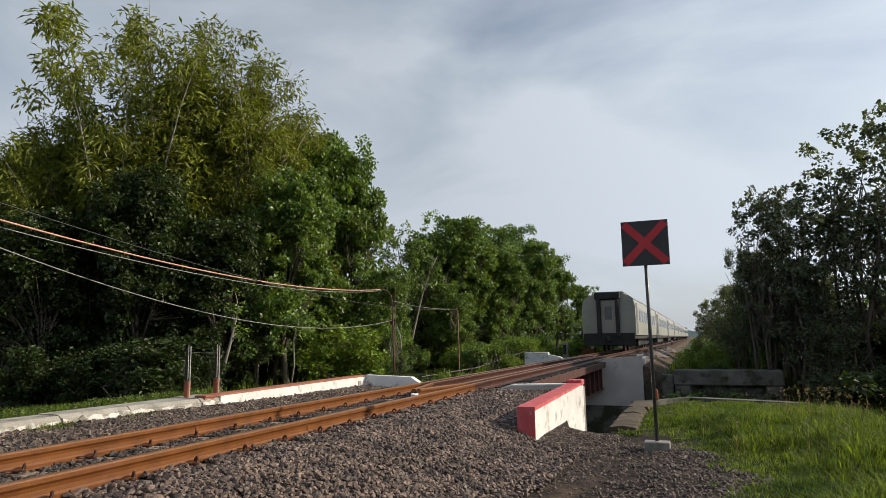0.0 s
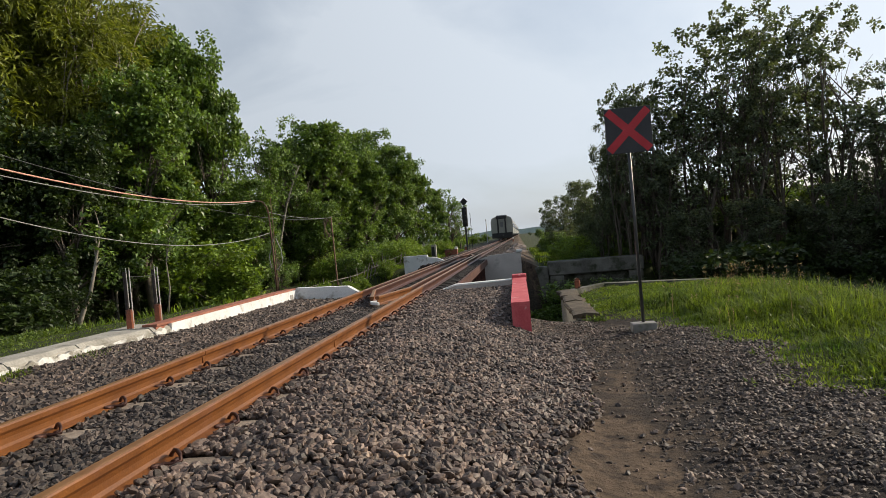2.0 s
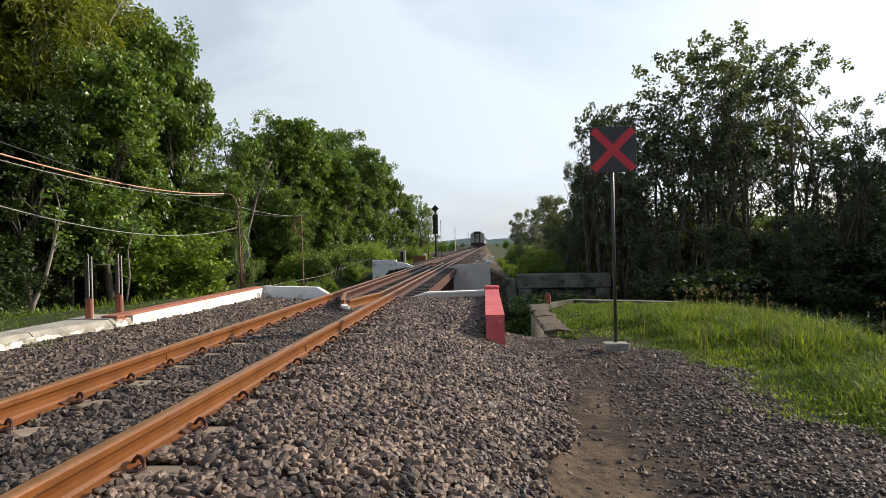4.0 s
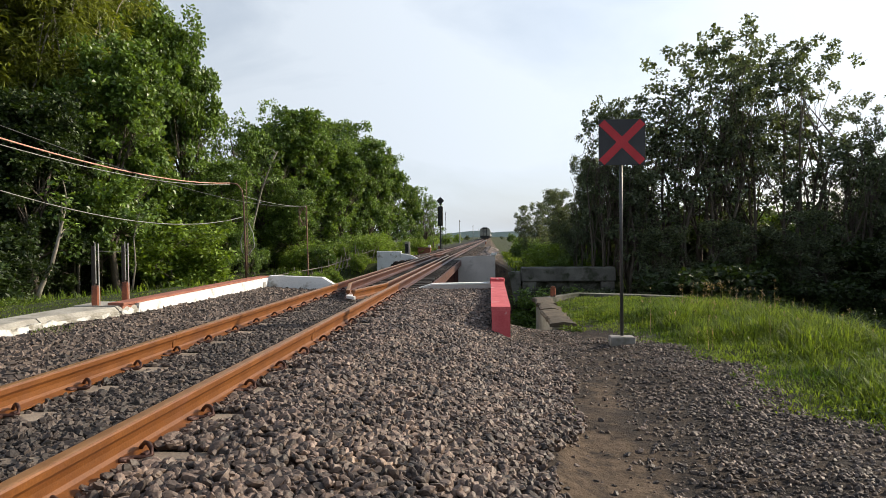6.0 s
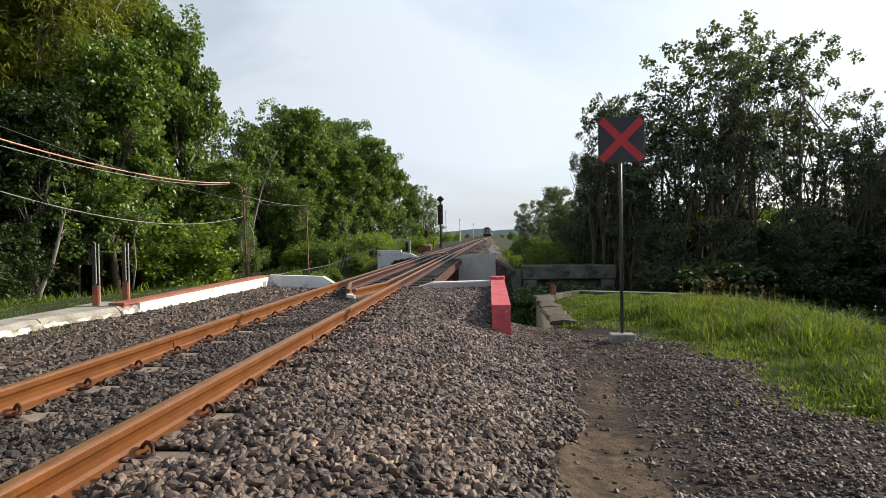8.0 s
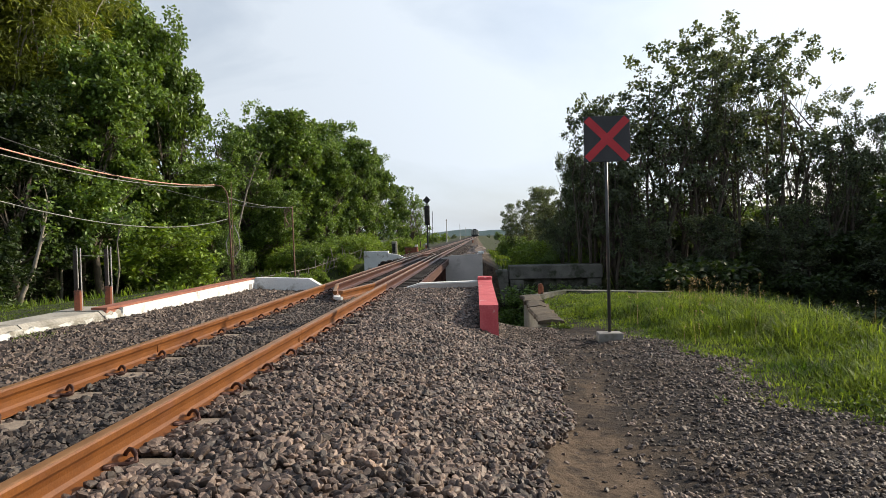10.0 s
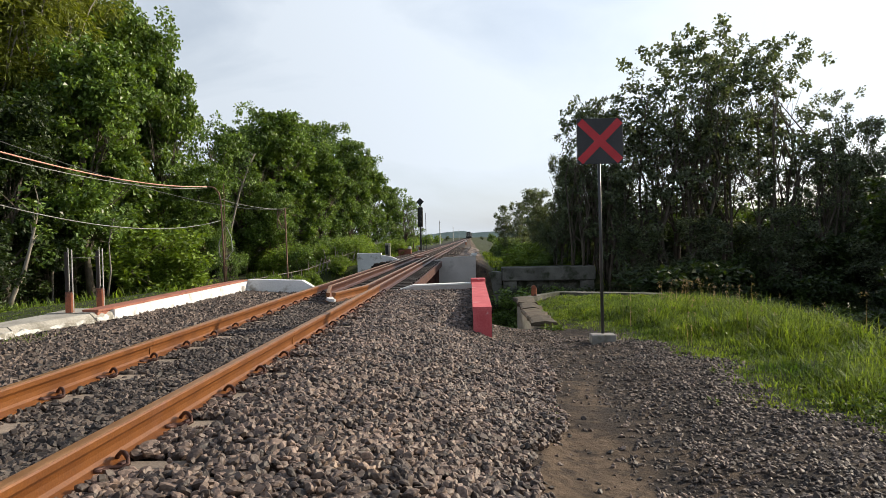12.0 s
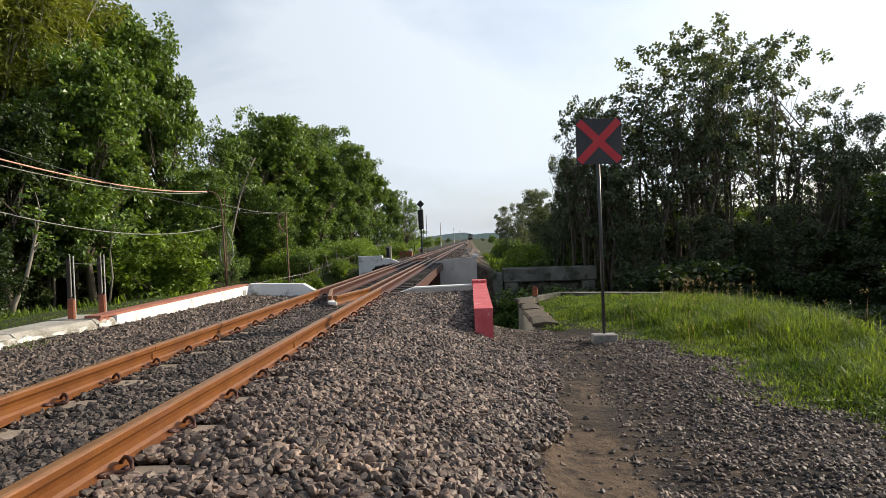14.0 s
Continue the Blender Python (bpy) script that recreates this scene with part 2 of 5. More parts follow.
def ground_surface():
    """Ballast fines, dirt, turf and canal bank on one sheet, divided by the sheet's own zone values with ragged edges."""
    m = bpy.data.materials.new("ground")
    m.use_nodes = True
    n, l = m.node_tree.nodes, m.node_tree.links
    b, co = n["Principled BSDF"], n.new("ShaderNodeTexCoord")
    b.inputs["Roughness"].default_value = 0.95
    b.inputs["Specular IOR Level"].default_value = 0.25

    def noise_at(scale, detail=6.0):
        t = n.new("ShaderNodeTexNoise")
        t.inputs["Scale"].default_value, t.inputs["Detail"].default_value, t.inputs["Roughness"].default_value = scale, detail, 0.62
        l.new(co.outputs["Object"], t.inputs["Vector"])
        return t.outputs["Fac"]

    def blend(a, c, fac):
        x = n.new("ShaderNodeMix")
        x.data_type = "RGBA"
        for key, value in (("A", a), ("B", c)):
            if isinstance(value, tuple):
                x.inputs[key].default_value = (*value, 1)
            else:
                l.new(value, x.inputs[key])
        l.new(fac, x.inputs["Factor"])
        return x.outputs["Result"]

    def stretch(value, lo, hi):
        r = n.new("ShaderNodeMapRange")
        r.inputs["From Min"].default_value, r.inputs["From Max"].default_value = lo, hi
        l.new(value, r.inputs["Value"])
        return r.outputs["Result"]

    ragged, fine, mid, big = noise_at(4.0), noise_at(60.0, 4.0), noise_at(14.0), noise_at(1.1)

    def zone(name):
        a, s = n.new("ShaderNodeAttribute"), n.new("ShaderNodeMath")
        a.attribute_name = name
        s.operation = "ADD"
        l.new(a.outputs["Fac"], s.inputs[0])
        l.new(ragged, s.inputs[1])
        return stretch(s.outputs["Value"], 0.86, 1.14)

    grit = stretch(fine, 0.35, 0.68)
    bed = blend((0.010, 0.008, 0.007), (0.040, 0.031, 0.026), grit)
    dirt = blend(blend(blend((0.058, 0.040, 0.027), (0.135, 0.096, 0.065), stretch(mid, 0.3, 0.7)), (0.030, 0.022, 0.017), stretch(noise_at(5.0), 0.52, 0.66)), (0.034, 0.026, 0.021), stretch(big, 0.50, 0.68))
    turf = blend(blend((0.018, 0.024, 0.008), (0.050, 0.064, 0.017), grit), (0.060, 0.050, 0.025), stretch(mid, 0.55, 0.75))
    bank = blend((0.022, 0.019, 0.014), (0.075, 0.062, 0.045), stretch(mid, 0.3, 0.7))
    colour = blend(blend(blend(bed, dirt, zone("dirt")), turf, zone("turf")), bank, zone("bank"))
    l.new(colour, b.inputs["Base Color"])
    bp = n.new("ShaderNodeBump")
    bp.inputs["Strength"].default_value, bp.inputs["Distance"].default_value = 0.9, 0.03
    l.new(mid, bp.inputs["Height"])
    bq = n.new("ShaderNodeBump")
    bq.inputs["Strength"].default_value, bq.inputs["Distance"].default_value = 0.8, 0.012
    l.new(fine, bq.inputs["Height"])
    l.new(bp.outputs["Normal"], bq.inputs["Normal"])
    l.new(bq.outputs["Normal"], b.inputs["Normal"])
    return m


# ---- building helpers ----
class Geo:
    """Collects vertices and faces for one mesh."""

    def __init__(self):
        self.v, self.f, self.mi = [], [], []

    def faces(self, verts, faces, slot=0):
        k = len(self.v)
        self.v.extend(verts)
        self.f.extend([tuple(i + k for i in f) for f in faces])
        self.mi.extend([slot] * len(faces))
        return self

    def box(self, x0, x1, y0, y1, z0, z1, cut=0.0, slot=0):
        """A box with its edges cut back by cut."""
        c = min(cut, (x1 - x0) / 3, (y1 - y0) / 3, (z1 - z0) / 3)
        if c <= 0:
            vs = [(x, y, z) for x in (x0, x1) for y in (y0, y1) for z in (z0, z1)]
            return self.faces(vs, [(0, 1, 3, 2), (4, 6, 7, 5), (0, 4, 5, 1), (2, 3, 7, 6), (0, 2, 6, 4), (1, 5, 7, 3)], slot)
        vs = []
        for x, sx in ((x0, 1), (x1, -1)):
            for y, sy in ((y0, 1), (y1, -1)):
                for z, sz in ((z0, 1), (z1, -1)):
                    vs += [(x, y + sy * c, z + sz * c), (x + sx * c, y, z + sz * c), (x + sx * c, y + sy * c, z)]
        q = lambda a, b, d, k: 3 * (4 * a + 2 * b + d) + k
        fs = []
        for a in (0, 1):
            r = [q(a, 0, 0, 0), q(a, 0, 1, 0), q(a, 1, 1, 0), q(a, 1, 0, 0)]
            fs.append(tuple(r if a == 0 else r[::-1]))
            r = [q(0, a, 0, 1), q(1, a, 0, 1), q(1, a, 1, 1), q(0, a, 1, 1)]
            fs.append(tuple(r if a == 0 else r[::-1]))
            r = [q(0, 0, a, 2), q(0, 1, a, 2), q(1, 1, a, 2), q(1, 0, a, 2)]
            fs.append(tuple(r if a == 0 else r[::-1]))
        for a in (0, 1):
            for b in (0, 1):
                fs.append((q(a, b, 0, 0), q(a, b, 1, 0), q(a, b, 1, 1), q(a, b, 0, 1)))
                fs.append((q(a, 0, b, 0), q(a, 1, b, 0), q(a, 1, b, 2), q(a, 0, b, 2)))
                fs.append((q(0, a, b, 1), q(1, a, b, 1), q(1, a, b, 2), q(0, a, b, 2)))
                for d in (0, 1):
                    fs.append((q(a, b, d, 0), q(a, b, d, 1), q(a, b, d, 2)))
        return self.faces(vs, fs, slot)

    def tube(self, points, radii, sides=6, caps=True, slot=0):
        """A tapered tube through points."""
        ps = [Vector(p) for p in points]
        rs = radii if isinstance(radii, (list, tuple)) else [radii] * len(ps)
        vs, fs = [], []
        up = Vector((0.31, 0.17, 0.93)).normalized()
        for i, p in enumerate(ps):
            d = (ps[min(i + 1, len(ps) - 1)] - ps[max(i - 1, 0)]).normalized()
            if abs(d.dot(up)) > 0.97:
                up = Vector((1, 0.1, 0)).normalized()
            a = d.cross(up).normalized()
            b = d.cross(a)
            for k in range(sides):
                w = 2 * math.pi * k / sides
                vs.append(tuple(p + (a * math.cos(w) + b * math.sin(w)) * rs[i]))
        for i in range(len(ps) - 1):
            for k in range(sides):
                j = (k + 1) % sides
                fs.append((i * sides + k, i * sides + j, (i + 1) * sides + j, (i + 1) * sides + k))
        if caps:
            fs.append(tuple(range(sides))[::-1])
            fs.append(tuple((len(ps) - 1) * sides + k for k in range(sides)))
        return self.faces(vs, fs, slot)

    def prism(self, outline, axis, a, b, slot=0):
        """An outline in the plane across an axis ('x', 'y' or 'z'), pushed from a to b."""
        put = {"x": lambda p, t: (t, p[0], p[1]), "y": lambda p, t: (p[0], t, p[1]), "z": lambda p, t: (p[0], p[1], t)}[axis]
        n = len(outline)
        vs = [put(p, a) for p in outline] + [put(p, b) for p in outline]
        fs = [(k, (k + 1) % n, n + (k + 1) % n, n + k) for k in range(n)] + [tuple(range(n))[::-1], tuple(range(n, 2 * n))]
        return self.faces(vs, fs, slot)

    def mesh(self, name, *materials, smooth=False):
        me = bpy.data.meshes.new(name)
        me.from_pydata(self.v, [], self.f)
        for m in materials:
            me.materials.append(m)
        if len(materials) > 1:
            me.polygons.foreach_set("material_index", self.mi)
        bm = bmesh.new()
        bm.from_mesh(me)
        if len(bm.faces) < 20000:
            bmesh.ops.recalc_face_normals(bm, faces=bm.faces)
        bm.to_mesh(me)
        bm.free()
        if smooth:
            me.polygons.foreach_set("use_smooth", [True] * len(me.polygons))
        return me


def part(name, geo, material, parent=None, label="", smooth=False):
    """Links a Geo (or a mesh) as one object, under a thing or a part when one is given."""
    me = geo.mesh(name, material, smooth=smooth) if isinstance(geo, Geo) else geo
    ob = new(name, me)
    ob.parent = parent
    return tagged(ob, label)


def thing(name, label, category, at=(0, 0, 0), turn=0.0, size=1.0, group=""):
    ob = new(name)
    ob.empty_display_size = 0.2
    ob.matrix_basis = pose(*at, 0, 0, turn) @ Matrix.Scale(size, 4)
    return tagged(ob, label, category, group)


def raw_mesh(name, verts, faces, material):
    """A mesh from arrays of vertices and of triangles or quads."""
    me = bpy.data.meshes.new(name)
    verts, faces = np.asarray(verts, np.float32), np.asarray(faces, np.int32)
    k = faces.shape[1]
    me.vertices.add(len(verts))
    me.vertices.foreach_set("co", verts.ravel())
    me.loops.add(faces.size)
    me.loops.foreach_set("vertex_index", faces.ravel())
    me.polygons.add(len(faces))
    me.polygons.foreach_set("loop_start", np.arange(0, faces.size, k, dtype=np.int32))
    me.materials.append(material)
    me.update(calc_edges=True)
    me.polygons.foreach_set("use_smooth", [False] * len(faces))
    return me


# ---- ground ----
NEAR_X = [-2000, -60, -16, -9, -4.5, -3.1, -2.75, -2.3, -1.3, 1.25, 1.9, 2.9, 3.5, 4.4, 6, 9, 16, 60, 2000]
NEAR_Z = [-2.0, -1.6, -1.2, -0.62, -0.18, -0.06, -0.09, -0.105, -0.17, -0.19, -0.33, -0.64, -0.665, -0.60, -0.58, -0.62, -0.9, -1.4, -2.0]
FAR_X = [-2000, -60, -12, -7, -4.2, -2.3, -1.3, 1.3, 2.5, 3.3, 4.6, 8, 60, 2000]
FAR_Z = [-2.0, -1.5, -1.1, -0.9, -0.55, -0.35, -0.22, -0.22, -0.34, -0.8, -0.9, -1.0, -1.4, -2.0]


def ramp(a, b, t):
    t = np.clip((t - a) / (b - a), 0, 1)
    return t * t * (3 - 2 * t)


def ground_z(x, y):
    """The height of the ground: ballasted track bed, canal and the far embankment."""
    x, y = np.asarray(x, float), np.asarray(y, float)
    near, far = np.interp(x, NEAR_X, NEAR_Z), np.interp(x, FAR_X, FAR_Z)
    near = np.where((x > 1.0) & (x < 2.45), near + (-0.2 - near) * ramp(4.6, 6.4, y) * ramp(1.0, 1.4, x), near)
    bed = np.interp(x, [-12, -5, -3, 3, 30], [-1.3, -1.7, -3.3, -3.4, -3.2])
    edge = np.interp(x, [-3.2, -2.5, 2.40, 2.56, 3.30, 3.42, 4.2, 6.9, 7.2, 7.35, 7.6, 8.3], [9.1, 8.9, 8.9, 6.7, 6.7, 10.6, 11.9, 11.0, 8.5, 4.5, 1.0, -14.0])
    back = np.interp(x, [-3.5, -2.5, 2.5, 3.4, 9, 14], [26.6, 26.4, 24.3, 24.9, 25.2, 23.0])
    run = np.interp(x, [-6, -3, 2.45, 2.6, 3.25, 3.4, 8], [3.0, 0.3, 0.3, 1.6, 1.6, 0.4, 0.6])
    z = near + (bed - near) * ramp(edge, edge + run, y)
    rise = np.interp(x, [-3.4, -2.5, 2.5, 3.6, 8.2, 9], [2.0, 0.3, 0.3, 0.4, 0.4, 2.5])
    return z + (far - z) * ramp(back - rise * 0.2, back + rise, y)


def rough(x, y):
    """Small unevenness, none beneath the track."""
    s = np.sin(x * 3.1 + 1.7 * np.sin(y * 1.3)) * np.sin(y * 2.7 + 1.1 * np.sin(x * 1.9)) * 0.5 + np.sin(x * 7.3 + y * 5.1) * np.sin(y * 8.7 - x * 3.3) * 0.25
    return s * np.clip((np.abs(x) - 1.1) / 2.0, 0, 1) * 0.035


def grass_edge(y):
    """How far right of the track the grass begins."""
    return np.interp(y, [-8, 0, 1.2, 2.6, 4.0, 5.3, 6.0, 6.8, 8], [5.3, 5.0, 4.92, 4.88, 4.82, 4.6, 4.3, 3.75, 3.5]) + 0.18 * np.sin(y * 2.1) + 0.1 * np.sin(y * 5.3 + 1)


def spread(a, b, n, power=2.4):
    return a + (b - a) * np.linspace(0, 1, n)[1:] ** power


GX = np.concatenate([-spread(9, 2000, 26, 3.4)[::-1], np.arange(-9, 12.01, 0.16), spread(12, 2000, 26, 3.4)])
GY = np.concatenate([-spread(8, 600, 14, 3.0)[::-1], np.arange(-8, 13, 0.16), np.arange(13, 40, 0.4), spread(40, 3000, 40, 3.4)])
mx, my = np.meshgrid(GX, GY, indexing="ij")
mz = ground_z(mx, my) + rough(mx, my)
ni, nj = len(GX), len(GY)
gi, gj = np.meshgrid(np.arange(ni - 1), np.arange(nj - 1), indexing="ij")
corner = (gi * nj + gj).ravel()
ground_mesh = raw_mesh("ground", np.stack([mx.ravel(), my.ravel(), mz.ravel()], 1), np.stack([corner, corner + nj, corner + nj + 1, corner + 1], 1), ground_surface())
vx, vy = mx.ravel(), my.ravel()
path_mid = np.interp(vy, [-8, 0, 2, 4, 6], [2.75, 2.92, 3.15, 3.6, 4.0])
path_half = np.interp(vy, [-8, 0, 1.2, 2.4, 3.6, 5], [0.46, 0.38, 0.27, 0.14, 0.02, -0.1])
dirt = np.clip(0.5 + (path_half - np.abs(vx - path_mid)) / 0.5, 0, 1) * (vy < 6.5)
dirt = np.maximum(dirt, np.where((vx > 2.9) & (vx < grass_edge(vy)) & (vy < 8), 0.42, 0))
dirt = np.maximum(dirt, np.where((vx > 1.6) & (vx < 3.6) & (vy > 24.5), 0.62, 0))
turf = np.clip(0.5 + (vx - grass_edge(vy) - 0.1) / 0.7, 0, 1) * (vx > 0) + np.clip(0.5 + (-2.9 - vx) / 0.3, 0, 1) * (vx < 0)
turf = np.where((vy > 24) & (np.abs(vx) < 3.8), np.clip((np.abs(vx) - 2.6) / 1.2, 0, 1), turf)
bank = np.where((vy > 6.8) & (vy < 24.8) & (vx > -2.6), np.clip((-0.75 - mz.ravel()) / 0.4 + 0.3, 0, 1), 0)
for key, values in (("dirt", dirt), ("turf", turf), ("bank", bank)):
    ground_mesh.attributes.new(key, "FLOAT", "POINT").data.foreach_set("value", values.astype(np.float32))
ground_mesh.polygons.foreach_set("use_smooth", [True] * len(ground_mesh.polygons))
tagged(new("ground", ground_mesh), "grassy ground with ballast, trodden dirt and a canal", "ground", kind="structure")
water = part("water", Geo().box(-5.5, 40, 9.6, 24.6, -3.2, -3.1), WATER)
tagged(water, "murky still canal water below the bridge", "water", kind="structure")

# backdrop ridge; the haze before it is only in its colour
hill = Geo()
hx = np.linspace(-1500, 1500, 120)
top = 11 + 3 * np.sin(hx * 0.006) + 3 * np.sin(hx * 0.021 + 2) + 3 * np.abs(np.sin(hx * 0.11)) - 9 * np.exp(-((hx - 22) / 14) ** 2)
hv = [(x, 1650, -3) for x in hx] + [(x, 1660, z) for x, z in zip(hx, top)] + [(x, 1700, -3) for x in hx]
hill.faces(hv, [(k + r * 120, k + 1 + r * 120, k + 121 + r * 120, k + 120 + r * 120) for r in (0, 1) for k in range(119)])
tagged(part("backdrop", hill, HILL), "line of far trees and low hills tinted pale blue-green for haze", "backdrop", kind="structure")


# ---- railway track ----
GAUGE = 0.5685                      # centre of each rail from the track's middle
RAIL_PROFILE = [(-0.07, -0.159), (0.07, -0.159), (0.07, -0.149), (0.022, -0.134), (0.009, -0.118), (0.0085, -0.085), (0.015, -0.060), (0.034, -0.040), (0.0355, -0.012), (0.030, -0.003),
                (-0.030, -0.003), (-0.0355, -0.012), (-0.034, -0.040), (-0.015, -0.060), (-0.0085, -0.085), (-0.009, -0.118), (-0.022, -0.134), (-0.07, -0.149)]
track = thing("railway_track", "rusty single railway track on concrete sleepers in ballast", "railway track")
SLEEPER_STEP = 0.64
BEND = 0.0062                       # how far the line bears to the right beyond the bridge, metre by metre


def rail(name, x, y0, y1, parent, ends=None, steel=None):
    """A rail with a worn head. ends: x of the rail's two ends where it runs aslant."""
    xa, xb = ends or (x, x)
    g = Geo()
    n = len(RAIL_PROFILE)
    g.faces([(xa + p, y0, z) for p, z in RAIL_PROFILE] + [(xb + p, y1, z) for p, z in RAIL_PROFILE],
            [(k, (k + 1) % n, n + (k + 1) % n, n + k) for k in range(n)] + [tuple(range(n))[::-1], tuple(range(n, 2 * n))])
    ob = part(name, g, steel or RUST, parent)
    head = Geo().faces([(xa - 0.029, y0, -0.0028), (xa - 0.02, y0, 0), (xa + 0.02, y0, 0), (xa + 0.029, y0, -0.0028), (xb - 0.029, y1, -0.0028), (xb - 0.02, y1, 0), (xb + 0.02, y1, 0), (xb + 0.029, y1, -0.0028)],
                       [(0, 1, 5, 4), (1, 2, 6, 5), (2, 3, 7, 6)])
    part("running_surface", head, RAIL_TOP, ob, "worn shiny rail head")
    return ob


for s in (-1, 1):
    rail("rail", s * GAUGE, -9.0, 2.446 if s > 0 else 2.02, track)
    rail("rail", s * GAUGE, 2.452 if s > 0 else 2.026, 8.2, track)
    rail("rail", s * GAUGE, 8.206, 26.0, track, None, RUST_DARK)
    rail("rail", 0, 26.006, 1200.0, track, (s * GAUGE, s * GAUGE + 1174 * BEND), RUST_DARK)
# fishplates at the joints
for x, y in ((GAUGE, 2.45), (-GAUGE, 2.02)):
    for s in (-1, 1):
        g = Geo().box(x + s * 0.008, x + s * 0.019, y - 0.022, y + 0.022, -0.120, -0.045, 0.004)
        part("weld_collar", g, RUST, track)

sleeper_mesh = Geo().prism([(-0.125, -0.30), (0.125, -0.30), (0.105, -0.172), (0.095, -0.164), (-0.095, -0.164), (-0.105, -0.172)], "x", -1.0, 1.0)
sleeper_mesh = sleeper_mesh.mesh("sleeper", SLEEPER)
sleeper_mesh.transform(Matrix.Identity(4))


def clip_geo():
    """A bent spring clip that holds the rail's foot, beside the rail at x = 0."""
    pts = [(0.036, 0.060, -0.146), (0.050, 0.052, -0.122), (0.074, 0.034, -0.103), (0.104, 0.008, -0.098), (0.130, -0.014, -0.112), (0.142, -0.030, -0.136), (0.118, -0.046, -0.147), (0.080, -0.052, -0.145), (0.050, -0.070, -0.141), (0.034, -0.105, -0.138), (0.046, -0.128, -0.138), (0.064, -0.108, -0.142), (0.068, -0.07, -0.147)]
    return Geo().tube(pts, 0.011, 6)


clip_mesh = clip_geo().mesh("rail_clip", CLIP, smooth=True)
shoulder_mesh = Geo().box(0.078, 0.112, -0.028, 0.028, -0.168, -0.135, 0.008).mesh("clip_shoulder", CLIP)
for k in range(-9, 14):
    y = k * SLEEPER_STEP - 0.005 + 0.02 * math.sin(k * 7.7)
    sl = part("sleeper", sleeper_mesh, None, track)
    sl.location = (0, y, 0)
    sl.rotation_euler = (0, 0, 0.012 * math.sin(k * 3.3))
    for x in (-GAUGE, GAUGE):
        for s in (1, -1):
            for name, me in (("rail_clip", clip_mesh), ("clip_shoulder", shoulder_mesh)):
                c = part(name, me, None, sl)
                c.matrix_basis = pose(x, 0.01 * math.sin(k * 5 + x), 0, 0, 0, 0 if s > 0 else 180)

# guard rails, which meet in a point before the bridge
for s in (-1, 1):
    rail("guard_rail", 0, 6.70, 8.3, track, (0.02 + s * 0.045, s * 0.34))
    rail("guard_rail", s * 0.34, 8.306, 26.4, track, None, RUST_DARK)
    rail("guard_rail", 0, 26.406, 28.2, track, (s * 0.34, s * 0.045), RUST_DARK)
nose = Geo().prism([(-0.03, 6.69), (-0.03, 6.60), (0.0, 6.50), (0.07, 6.40), (0.15, 6.33), (0.175, 6.35), (0.12, 6.45), (0.085, 6.56), (0.06, 6.695), (-0.02, 6.695)], "z", -0.115, -0.07)
part("guard_rail_nose", nose, PLAIN_WHITE, track, "white-painted bent steel nose of the guard rails")

# ---- bridge ----
bridge = thing("railway_bridge", "short rusty steel girder railway bridge with open timber sleepers", "bridge")
for s in (-1, 1):
    g = Geo()
    x = s * 0.80
    g.box(x - 0.012, x + 0.012, 9.35, 25.2, -1.25, -0.37)
    g.box(x - 0.15, x + 0.15, 9.35, 25.2, -0.39, -0.36)
    g.box(x - 0.15, x + 0.15, 9.35, 25.2, -1.28, -1.25)
    part("girder", g, GIRDER, bridge)
    for k in range(14):
        y = 9.6 + k * 1.18
        part("stiffener", Geo().box(x - 0.13, x + 0.13, y - 0.008, y + 0.008, -1.25, -0.39), GIRDER, bridge)
for k in range(7):
    y = 10.2 + k * 2.36
    part("cross_brace", Geo().tube([(-0.78, y, -1.2), (0.78, y, -0.45)], 0.03, 4).tube([(0.78, y + 0.05, -1.2), (-0.78, y + 0.05, -0.45)], 0.03, 4), GIRDER, bridge)
timber_mesh = Geo().box(-0.95, 0.95, -0.10, 0.10, -0.358, -0.164, 0.012).mesh("bridge_timber", TIMBER)
for k in range(34):
    y = 9.15 + k * 0.48
    b = part("bridge_timber", timber_mesh, None, bridge)
    b.location = (0.03 * math.sin(k * 4.1), y, 0)
part("walkway_angle", Geo().box(0.99, 1.05, 9.3, 24.08, -0.40, -0.17).box(-1.05, -0.99, 9.3, 24.08, -0.40, -0.17), GIRDER, bridge)

# ---- bridge masonry ----
def wall_piece(name, geo, material, label, category="wall"):
    ob = part(name, geo, material)
    return tagged(ob, label, category, kind="structure")


# parapet beside the path, with its red coping
par = thing("bridge_parapet", "white concrete bridge parapet with red painted coping", "parapet")
part("parapet_wall", Geo().prism([(4.926, -1.6), (9.02, -1.6), (9.02, -0.045), (4.926, -0.125)], "x", 2.285, 2.515), WHITE, par)
g = Geo()
g.prism([(4.91, -0.125), (9.02, -0.045), (9.02, -0.005), (4.91, -0.075)], "x", 2.275, 2.525)
g.box(2.262, 2.538, 8.72, 9.03, -0.06, 0.045, 0.012)
part("coping", g, RED, par, "red painted coping with a raised end block")
part("red_end", Geo().box(2.279, 2.521, 4.906, 4.924, -0.75, -0.126), RED, par, "red painted end face")
abut = Geo().prism([(0.62, -0.25), (1.15, -0.085), (2.28, -0.06), (2.28, -3.4), (0.62, -3.4)], "y", 8.80, 9.03)
abut = wall_piece("wall_abutment_near", abut, PALE_CONCRETE, "grey concrete end wall of the bridge abutment")
part("painted_edge", Geo().prism([(0.60, -0.25), (1.15, -0.084), (2.28, -0.059), (2.28, -0.036), (1.14, -0.058), (0.60, -0.225)], "y", 8.79, 9.04), PLAIN_WHITE, abut, "white painted top edge")
